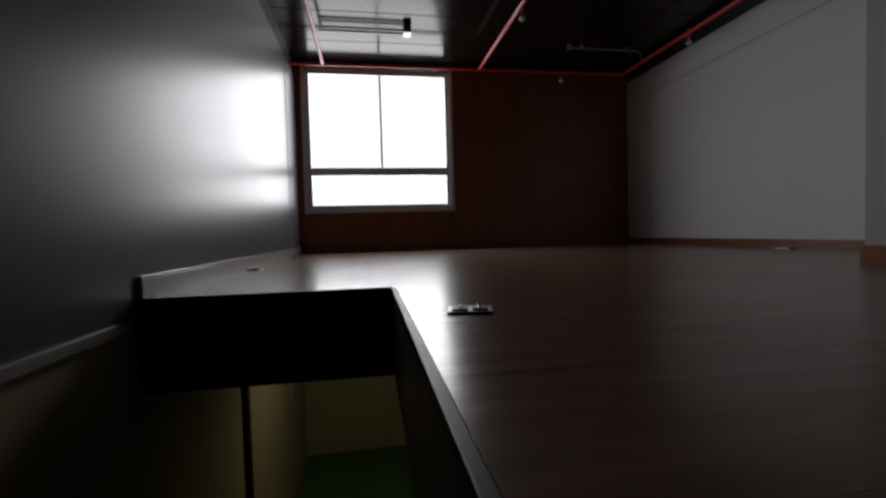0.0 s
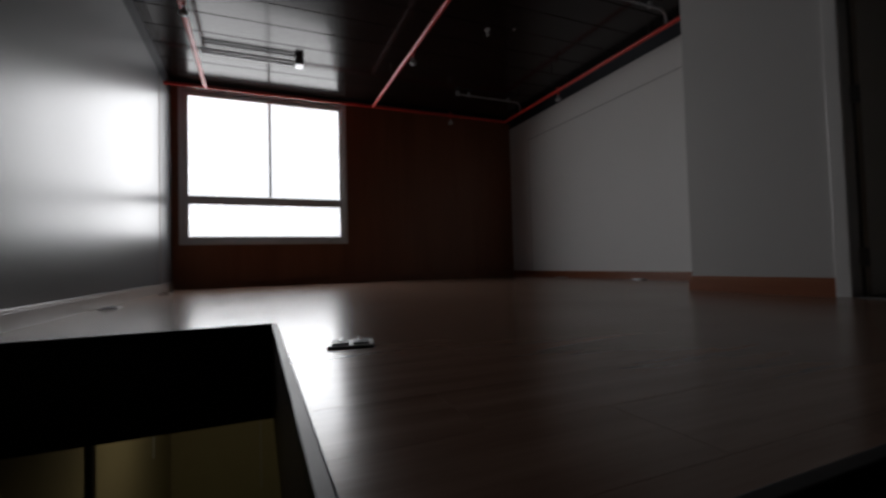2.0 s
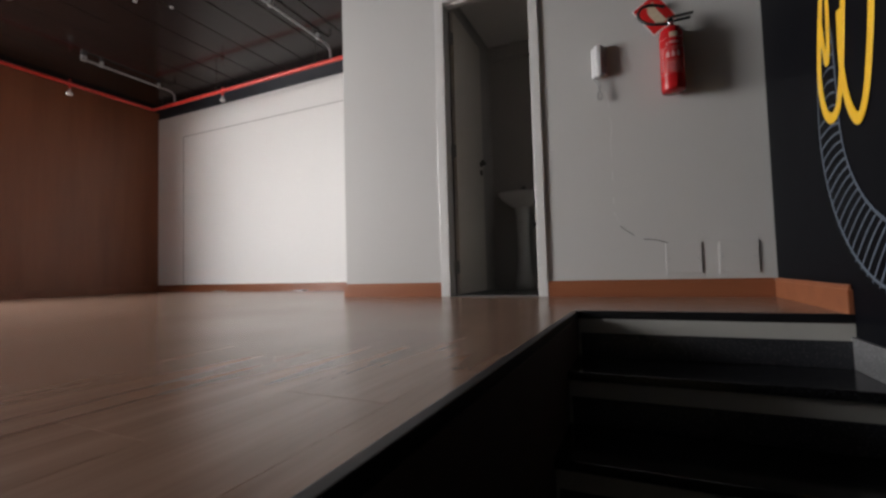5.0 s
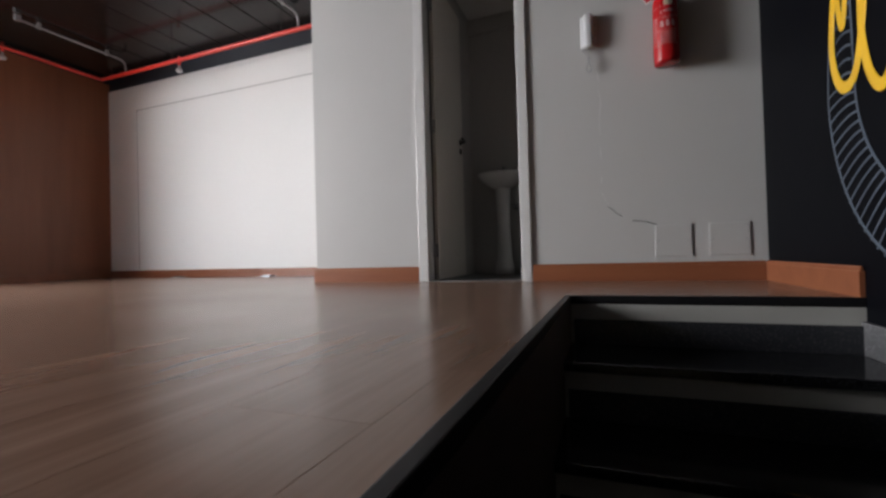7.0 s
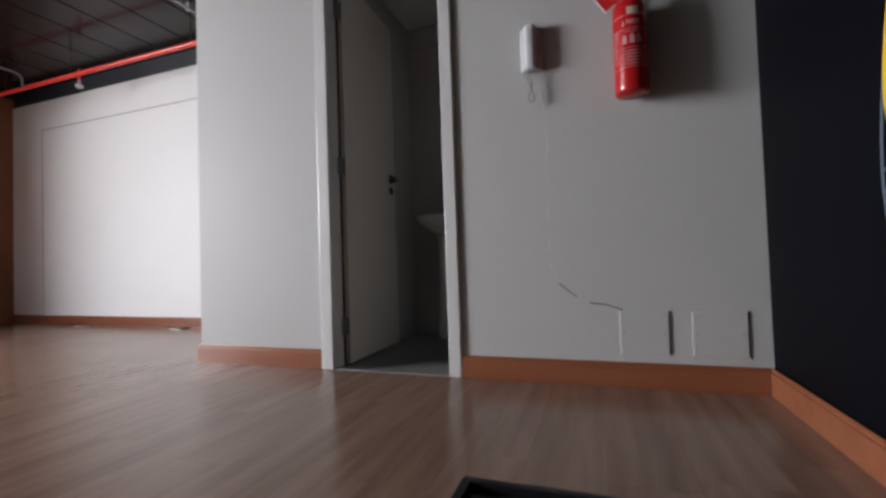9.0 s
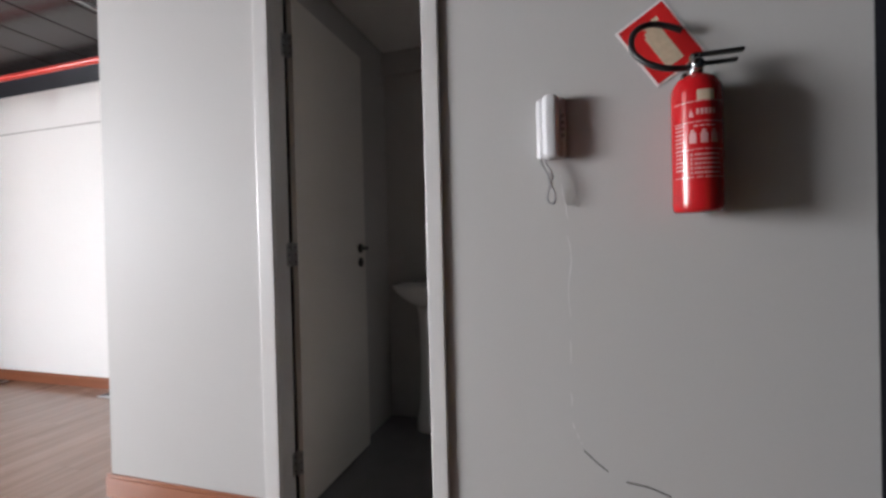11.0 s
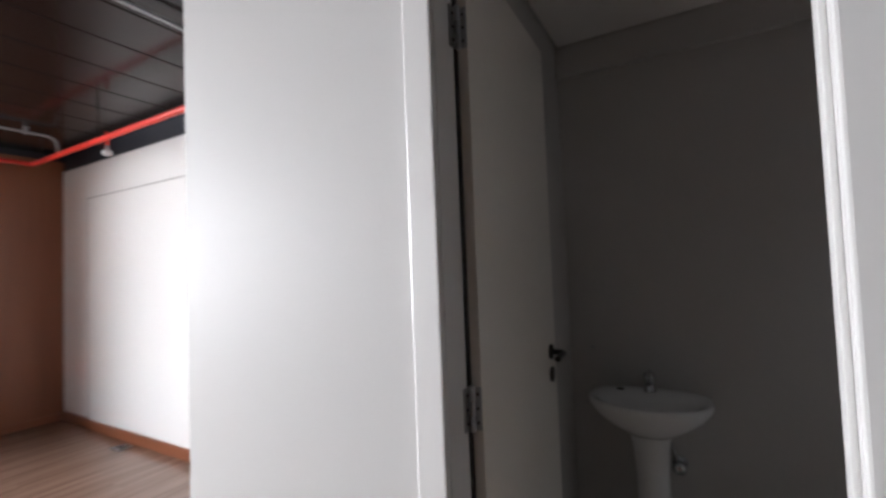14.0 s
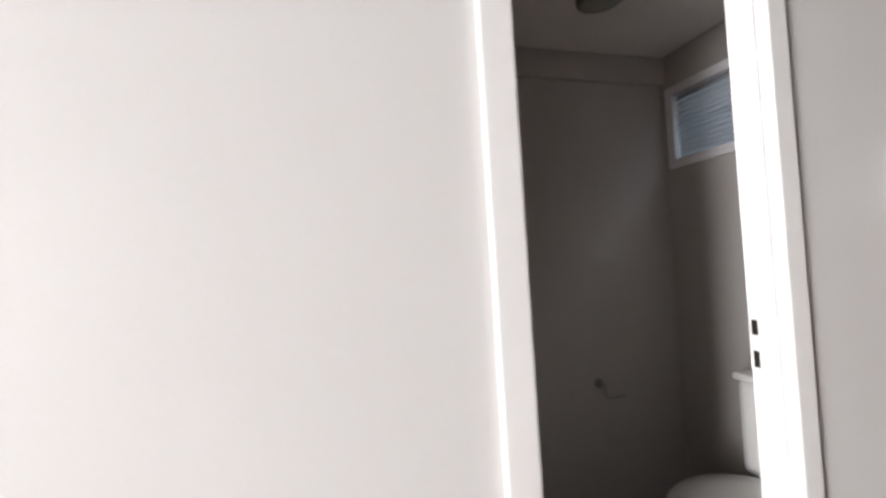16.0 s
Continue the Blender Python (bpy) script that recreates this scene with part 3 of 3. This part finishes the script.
# ---- floor outlets ----
def outlet(at, rz, s=1.0):
    o = empty("floor_outlet", at, "pale metal floor outlet box with raised flaps", "outlet", "floor outlets")
    boxes("plate", [((-0.065 * s, -0.05 * s, 0), (0.065 * s, 0.05 * s, 0.008))], STEEL, 0.003, parent=o)
    for k in (-1, 1):
        boxes("flap", [((0.029 * k - 0.023, -0.035, 0.008), (0.029 * k + 0.023, 0.035, 0.013))], BLACKP, 0.002, parent=o)
        boxes("latch", [((0.027 * k - 0.006, -0.01, 0.013), (0.027 * k + 0.006, 0.012, 0.018))], CHROME, 0.001, parent=o)
    o.rotation_euler[2] = radians(rz)
    return o


ob_out = outlet((0.19, 1.45, 0.0), -12)
for p in ((-0.93, 3.58), (-0.92, 5.3), (3.70, 3.66), (3.73, 5.0)):
    copy_thing(ob_out, pose(p[0], p[1], 0.0, 0, 0, 90))


# ---- wall things by the doorway ----
def build_extinguisher():
    cx, cy = XD - 0.078, -0.033
    e = empty("fire_extinguisher", (cx, cy, 1.14), "red fire extinguisher with white printed label, hung on the wall", "fire extinguisher")
    r = 0.062
    body = lathe("cylinder", [(r * 0.9, 0.0), (r * 0.97, 0.006), (r, 0.02), (r, 0.315), (r * 0.97, 0.335), (r * 0.8, 0.356), (r * 0.5, 0.368), (0.02, 0.372)], REDX, at=(cx, cy, 1.14), n=40)
    neck = lathe("valve", [(0.02, 0.37), (0.02, 0.395), (0.016, 0.40), (0.016, 0.425)], CHROME, at=(cx, cy, 1.14), n=16)
    lever = boxes("lever", [((cx - 0.011, cy - 0.115, 1.562), (cx + 0.011, cy + 0.012, 1.571)), ((cx - 0.011, cy - 0.10, 1.538), (cx + 0.011, cy + 0.02, 1.546))], BLACKP, 0.004)
    gauge = lathe("gauge", [(0.016, 0), (0.016, 0.012), (0.012, 0.014)], CHROME, at=(cx - 0.018, cy, 1.535), turn=Matrix.Rotation(radians(-90), 4, "Y"), n=16)
    hose = tube("hose", [(cx, cy + 0.01, 1.535), (cx - 0.03, cy + 0.06, 1.525), (cx - 0.035, cy + 0.11, 1.535), (cx - 0.02, cy + 0.16, 1.58), (cx, cy + 0.165, 1.64), (cx + 0.03, cy + 0.13, 1.685), (cx + 0.045, cy + 0.08, 1.69), (cx + 0.05, cy + 0.02, 1.66)], 0.0085, BLACKP, bez=True)
    bm = bmesh.new()

    def patch(a0, a1, z0, z1):
        n = 6
        vs = [[bm.verts.new((cx + (r + 0.0008) * math.cos(a0 + (a1 - a0) * k / n), cy + (r + 0.0008) * math.sin(a0 + (a1 - a0) * k / n), z)) for k in range(n + 1)] for z in (z0, z1)]
        for k in range(n):
            bm.faces.new((vs[0][k + 1], vs[0][k], vs[1][k], vs[1][k + 1]))

    rad = math.radians
    rnd = random.Random(3)
    # rule lines, five dashed rows of print with a bullet each, a pictogram row and a title
    for z in (1.228, 1.300, 1.372, 1.425):
        patch(rad(112), rad(232), z, z + 0.0022)
    for k in range(5):
        z, a = 1.238 + 0.0118 * k, 160
        patch(rad(152), rad(156), z - 0.001, z + 0.006)
        while a < 218:
            w = rnd.uniform(3, 9)
            patch(rad(a), rad(min(a + w, 220)), z, z + 0.0046)
            a += w + 1.5
    for a, w in ((150, 15), (174, 16), (198, 15)):
        patch(rad(a), rad(a + w), 1.317, 1.343)
        patch(rad(a + 3), rad(a + w - 4), 1.343, 1.352)
    for k in range(4):
        patch(rad(160 + 13 * k), rad(169 + 13 * k), 1.360, 1.3635)
    for k in range(6):
        patch(rad(150 + 2 * k / 2), rad(160 - 2 * k / 2), 1.386 + 0.004 * k, 1.3895 + 0.004 * k)
    for k in range(5):
        patch(rad(166 + 9 * k), rad(172 + 9 * k), 1.391, 1.406)
    for k in range(12):
        patch(rad(114), rad(rnd.uniform(128, 138)), 1.248 + 0.0105 * k, 1.2515 + 0.0105 * k)
    print_ = tagged(mesh_of(bm, "label_print", PRINT), kind="stuff")
    bm = bmesh.new()
    patch(rad(168), rad(206), 1.428, 1.455)
    sticker = mesh_of(bm, "sticker", STICK)
    bracket = boxes("bracket", [((cx + 0.05, cy - 0.02, 1.42), (XD, cy + 0.02, 1.54))], DKMET, 0.003)
    under(e, body, neck, lever, gauge, hose, print_, sticker, bracket)


build_extinguisher()


def build_sign():
    s = empty("extinguisher_sign", (XD, 0.040, 1.645), "red square safety sign hung askew, pale extinguisher shape, white border", "sign")
    q = Matrix.Rotation(radians(-33), 4, "X")
    bm = bmesh.new()
    add_box(bm, (-0.0022, -0.078, -0.104), (-0.0002, 0.078, 0.104), 0.0006)
    bm.transform(q)
    mesh_of(bm, "plate", LABEL, parent=s)
    bm = bmesh.new()
    add_box(bm, (-0.0032, -0.071, -0.097), (-0.0024, 0.071, 0.097))
    bm.transform(q)
    mesh_of(bm, "face", REDS, parent=s)
    bm = bmesh.new()
    for lo, hi in (((-0.026, -0.075), (0.026, 0.035)), ((-0.020, 0.035), (0.020, 0.047)), ((-0.010, 0.047), (0.010, 0.062)), ((-0.036, 0.058), (0.014, 0.070))):
        add_box(bm, (-0.0042, *lo), (-0.0034, *hi), 0.0003)
    bm.transform(q)
    mesh_of(bm, "symbol", STICK, parent=s)


build_sign()


def build_intercom():
    i = empty("intercom", (XD, 0.354, 1.420), "white wall intercom handset with a dangling coiled cord", "intercom")
    rounded("base", (-0.026, -0.044, -0.094), (0.004, 0.044, 0.096), 0.0135, PLAST, parent=i)
    rounded("handset", (-0.058, -0.025, -0.098), (-0.020, 0.025, 0.100), 0.0188, PLAST, parent=i)
    boxes("button_strip", [((-0.0272, -0.041, -0.03 + 0.02 * k), (-0.0262, -0.030, -0.02 + 0.02 * k)) for k in range(4)], CORD, 0.0004, parent=i)
    line = [(-0.036, 0.020, -0.096), (-0.034, 0.014, -0.115), (-0.032, 0.004, -0.130), (-0.030, -0.003, -0.150), (-0.030, 0.004, -0.172), (-0.030, 0.012, -0.192), (-0.030, 0.016, -0.212), (-0.030, 0.010, -0.230),
            (-0.030, 0.000, -0.234), (-0.031, -0.008, -0.224), (-0.033, -0.009, -0.206), (-0.035, -0.001, -0.186), (-0.036, 0.007, -0.168), (-0.036, 0.010, -0.150), (-0.034, 0.017, -0.132), (-0.026, 0.030, -0.110), (-0.018, 0.036, -0.090)]
    pts = []
    for k in range(len(line) - 1):
        for m in range(14):
            f, a = m / 14, (k * 14 + m) * 1.45
            p = Vector(line[k]).lerp(Vector(line[k + 1]), f)
            pts.append((p.x + 0.0035 * math.sin(a), p.y + 0.0035 * math.cos(a), p.z + 0.0015 * math.sin(a + 1)))
    tube("cord", pts, 0.0018, CORD, parent=i, res=1)


build_intercom()
jag = random.Random(11)
chase = ((0.297, 1.27), (0.292, 1.22), (0.279, 1.15), (0.281, 1.08), (0.272, 1.0), (0.28, 0.9), (0.277, 0.8), (0.281, 0.7), (0.279, 0.6), (0.28, 0.5), (0.262, 0.45), (0.247, 0.418))
cpts = []
for (ya, za), (yb, zb) in zip(chase, chase[1:]):
    for f in (0.0, 0.33, 0.66):
        cpts.append((XD + jag.uniform(0.0018, 0.0036), ya + (yb - ya) * f + 0.032 + jag.uniform(-0.004, 0.004), za + (zb - za) * f + 0.008))
tagged(tube("filled_wall_chase", cpts, 0.0030, PLASTR), "rough plastered line down the grey wall", "wall mark", **S)
tagged(tube("wall_crack", [(XD + 0.0008, 0.278, 0.418), (XD + 0.0008, 0.241, 0.385), (XD + 0.0008, 0.208, 0.36)], 0.0022, CRACK), "dark crack in the wall paint", "wall mark", **S)
tagged(tube("wall_crack", [(XD + 0.0008, 0.156, 0.334), (XD + 0.0008, 0.091, 0.326), (XD + 0.0008, 0.034, 0.306)], 0.0026, CRACK), "dark crack in the wall paint", "wall mark", **S)


def cover(y0, y1, wide):
    c = empty("wall_cover_plate", (XD, (y0 + y1) / 2, 0.216), "grey-painted blank cover plate with screws, low on the wall", "cover plate", "cover plates")
    p = boxes("plate", [((XD - 0.007, y0, 0.132), (XD, y1, 0.300))], GREYW, 0.003)
    s = [lathe("screw", [(0.004, 0), (0.004, 0.0012), (0.002, 0.002)], CORD, at=(XD - 0.007, yy, 0.216), turn=Matrix.Rotation(radians(-90), 4, "Y"), n=10) for yy in (y0 + 0.016, y1 - 0.016)]
    # grey strip that colours in the shade along the plate's right edge
    gap = boxes("gap", [((XD - 0.0045, y0 - wide, 0.140), (XD - 0.0005, y0 - 0.0005, 0.304))], GAPM)
    under(c, p, gap, *s)


cover(-0.131, 0.046, 0.0045)
cover(-0.393, -0.211, 0.0016)

# ---- mural on the dark wall ----
mural = empty("wall_mural", (1.6, YS, 0.5), "yellow brush-script strokes over blue-grey hatched rings painted on the dark wall", "mural")
MY = YS + 0.003


def stroke(name, pts, r, m):
    o = tube(name, [(x, MY, z) for x, z in pts], r, m, bez=True, res=2, flat=(MY, 0.12))
    under(mural, o)


stroke("stroke", [(1.84, 1.36), (1.90, 1.14), (1.94, 1.0), (1.965, 0.87), (1.955, 0.78), (1.92, 0.705), (1.875, 0.68), (1.825, 0.69), (1.795, 0.74), (1.765, 0.83), (1.735, 0.98), (1.70, 1.15), (1.68, 1.36)], 0.021, YELL)
stroke("stroke", [(1.76, 1.02), (1.775, 0.88), (1.765, 0.78), (1.735, 0.68), (1.69, 0.625), (1.655, 0.62), (1.61, 0.68), (1.57, 0.80), (1.53, 0.98), (1.48, 1.25)], 0.021, YELL)
stroke("stroke", [(1.925, 1.08), (1.905, 0.95), (1.89, 0.875), (1.865, 0.91), (1.855, 1.03), (1.84, 1.25)], 0.017, YELL)


def ring(x0, z0, a, b, t):
    return (x0 - a * (1 - math.cos(t)), z0 - b * math.sin(t))


stroke("ring_line", [(1.945, 1.02), (1.985, 0.86)] + [ring(2.0, 0.70, 0.55, 0.62, 0.11 * k) for k in range(14)], 0.006, CHALK)
stroke("ring_line", [(1.83, 0.98), (1.825, 0.84)] + [ring(1.82, 0.69, 0.50, 0.45, 0.11 * k) for k in range(14)], 0.006, CHALK)
for k in range(20):
    f = k / 19 * 1.4
    (xo, zo), (xi, zi) = ring(2.0, 0.685, 0.55, 0.62, f), ring(1.82, 0.70, 0.50, 0.45, f + 0.03)
    stroke("hatch_line", [(xo, zo), (xo * 0.65 + xi * 0.35, zo * 0.65 + zi * 0.35 + 0.016), (xo * 0.3 + xi * 0.7, zo * 0.3 + zi * 0.7 + 0.018), (xi, zi)], 0.0042, CHALK)
for k in range(7):
    z = 0.72 + 0.045 * k
    stroke("hatch_line", [(1.93, z), (1.90, z + 0.014), (1.865, z + 0.014), (1.835, z)], 0.0042, CHALK)


# ---- bathroom things ----
def build_basin():
    cx, cy = BX - 0.15, 1.115
    b = empty("pedestal_basin", (cx, cy, 0), "white ceramic pedestal washbasin with a chrome tap", "basin")

    def ring_at(w, d, back, x0, z, n=44):
        """A rounded D outline, straighter on the wall side."""
        out = []
        for k in range(n):
            a = 6.28318 * k / n
            ca, sa = math.cos(a), math.sin(a)
            e = back if ca > 0 else 0.92
            out.append((x0 + math.copysign(abs(ca) ** e, ca) * d, cy + math.copysign(abs(sa) ** 0.86, sa) * w, z))
        return out

    xr = BX - 0.152
    rings = [ring_at(0.070, 0.062, 0.9, BX - 0.135, 0.690), ring_at(0.098, 0.084, 0.8, BX - 0.140, 0.705), ring_at(0.150, 0.122, 0.7, BX - 0.148, 0.742), ring_at(0.188, 0.142, 0.55, xr, 0.776),
             ring_at(0.203, 0.149, 0.5, xr, 0.800), ring_at(0.206, 0.151, 0.5, xr, 0.812), ring_at(0.202, 0.148, 0.5, xr, 0.821), ring_at(0.194, 0.142, 0.5, xr, 0.822),
             ring_at(0.166, 0.092, 0.8, BX - 0.186, 0.817), ring_at(0.152, 0.083, 0.9, BX - 0.188, 0.800), ring_at(0.118, 0.066, 1, BX - 0.19, 0.758), ring_at(0.06, 0.036, 1, BX - 0.19, 0.738), ring_at(0.016, 0.016, 1, BX - 0.19, 0.735)]
    bm = bmesh.new()
    vs = [[bm.verts.new(p) for p in q] for q in rings]
    for qa, qb in zip(vs, vs[1:]):
        for k in range(len(qa)):
            bm.faces.new((qa[k], qa[(k + 1) % len(qa)], qb[(k + 1) % len(qb)], qb[k]))
    bm.faces.new(vs[0])
    bm.faces.new(vs[-1])
    bmesh.ops.recalc_face_normals(bm, faces=bm.faces)
    bowl = mesh_of(bm, "bowl", CER, smooth=True)
    ped = lathe("pedestal", [(0.085, -0.029), (0.082, 0.03), (0.064, 0.12), (0.055, 0.35), (0.056, 0.55), (0.062, 0.64), (0.072, 0.70)], CER, at=(BX - 0.132, cy, 0), n=28)
    tap = lathe("tap", [(0.021, 0), (0.021, 0.006), (0.016, 0.010), (0.016, 0.048), (0.020, 0.052), (0.020, 0.066), (0.010, 0.072)], CHROME, at=(BX - 0.055, cy, 0.820), n=18)
    spout = tube("spout", [(BX - 0.060, cy, 0.852), (BX - 0.105, cy, 0.858), (BX - 0.130, cy, 0.850), (BX - 0.135, cy, 0.836)], 0.0095, CHROME)
    lever = boxes("tap_lever", [((BX - 0.075, cy - 0.006, 0.889), (BX - 0.035, cy + 0.006, 0.897))], CHROME, 0.002)
    hole = lathe("plug", [(0.015, 0), (0.015, 0.002), (0.01, 0.003)], DKMET, at=(BX - 0.062, cy + 0.105, 0.8205), n=14)
    under(b, bowl, ped, tap, spout, lever, hole)
    b.location.z = 0.028
    v = empty("angle_valve", (BX, 1.03, 0.575), "chrome water valve on the bathroom wall", "valve")
    lathe("flange", [(0.026, 0), (0.026, 0.006), (0.012, 0.01), (0.012, 0.04), (0.022, 0.042), (0.022, 0.062), (0.01, 0.066)], CHROME, turn=Matrix.Rotation(radians(-90), 4, "Y"), parent=v, n=18)
    tube("tail", [(-0.03, 0, 0), (-0.03, 0.01, 0.04), (-0.02, 0.03, 0.09), (-0.01, 0.05, 0.12)], 0.005, CHROME, parent=v)


build_basin()
hook = empty("wall_hook", (BX, 1.327, 0.995), "small dark fixing on the bathroom wall above the basin", "fixing")
lathe("body", [(0.007, 0), (0.007, 0.003), (0.004, 0.005), (0.004, 0.012)], STEEL, turn=Matrix.Rotation(radians(-90), 4, "Y"), parent=hook, n=12)


def build_paper():
    p = empty("paper_holder", (BX, 0.455, 0.64), "chrome toilet paper holder on the bathroom wall", "paper holder")
    lathe("mount", [(0.022, 0), (0.022, 0.008), (0.010, 0.012), (0.010, 0.05)], STEEL, at=(0, 0.03, 0.02), turn=Matrix.Rotation(radians(-90), 4, "Y"), parent=p, n=16)
    tube("arm", [(-0.045, 0.03, 0.02), (-0.052, 0.03, -0.02), (-0.052, 0.02, -0.04), (-0.052, -0.08, -0.04)], 0.006, STEEL, parent=p)


build_paper()


def build_toilet():
    cx = 3.16
    t = empty("toilet", (cx, 0.43, 0), "white ceramic toilet with closed lid", "toilet")
    bowl = lathe("bowl", [(0.11, 0), (0.115, 0.02), (0.10, 0.12), (0.13, 0.26), (0.185, 0.36), (0.19, 0.39)], CER, at=(cx, 0.44, 0), n=32, squash=(0.95, 1.2))
    lid = lathe("lid", [(0.185, 0.391), (0.197, 0.398), (0.197, 0.42), (0.18, 0.435), (0.10, 0.442)], CER, at=(cx, 0.44, 0), n=36, squash=(0.95, 1.2))
    tank = boxes("tank", [((cx - 0.19, BY0 + 0.01, 0.40), (cx + 0.19, BY0 + 0.19, 0.76))], CER, 0.025)
    cap = boxes("tank_lid", [((cx - 0.2, BY0 + 0.005, 0.762), (cx + 0.2, BY0 + 0.2, 0.79))], CER, 0.01)
    under(t, bowl, lid, tank, cap)


build_toilet()


def build_vent():
    v = tagged(new("window_2"), "white louvred bathroom vent window", "window", **S)
    v.location = (VX0, BY0, VZ0)
    y0, y1 = BY0 - 0.06, BY0 + 0.012
    fr = boxes("frame", [((VX0 - 0.025, y0, VZ0 - 0.025), (VX0 + 0.02, y1, VZ1 + 0.025)), ((VX1 - 0.02, y0, VZ0 - 0.025), (VX1 + 0.025, y1, VZ1 + 0.025)),
                         ((VX0 + 0.02, y0, VZ0 - 0.025), (VX1 - 0.02, y1, VZ0 + 0.02)), ((VX0 + 0.02, y0, VZ1 - 0.02), (VX1 - 0.02, y1, VZ1 + 0.025))], ALU, 0.004)
    parts = [fr]
    n = 13
    for k in range(n):
        z = VZ0 + 0.035 + (VZ1 - VZ0 - 0.07) * k / (n - 1)
        bm = bmesh.new()
        add_box(bm, (VX0 + 0.02, -0.021, -0.002), (VX1 - 0.02, 0.021, 0.002))
        bm.transform(Matrix.Translation((0, BY0 - 0.025, z)) @ Matrix.Rotation(radians(-58), 4, "X"))
        parts.append(mesh_of(bm, "slat", LOUVR))
    under(v, *parts)


build_vent()
cl = empty("ceiling_light", (3.38, 0.67, BZ), "unlit round bathroom ceiling light", "ceiling light")
lathe("rim", [(0.09, 0), (0.09, -0.012), (0.07, -0.02), (0.06, -0.02)], STEEL, parent=cl, n=28)

# ---- laminate planks ----
floor = tagged(new("floor"), "brown wood laminate floor with a satin sheen", "floor", **S)
PW = 0.195
rows = [YS]
while rows[-1] < YN:
    rows.append(min(rows[-1] + PW, YN))
rng = random.Random(5)
for y0, y1 in zip(rows, rows[1:]):
    start = XW - rng.uniform(0.0, 1.2)
    cuts = sorted({y0, y1, *[c for c in (WY + 0.014, WN + 0.014, YP) if y0 + 0.01 < c < y1 - 0.01]})
    for a, b in zip(cuts, cuts[1:]):
        mid = (a + b) / 2
        xa = XW
        if mid < WY + 0.014:
            xa = WX + 0.014
        elif mid < WN + 0.014:
            xa = 0.014
        xb = XD + 0.002 if mid < YP else XE
        x = start
        while x < xb:
            p0, p1 = max(x, xa), min(x + 1.29, xb)
            if p1 - p0 > 0.02:
                bm = bmesh.new()
                add_box(bm, (p0 + 0.0002, a + 0.0002, -0.011), (p1 - 0.0002, b - 0.0002, 0.0), 0.0003)
                mesh_of(bm, "plank", PLANK, parent=floor)
            x += 1.29
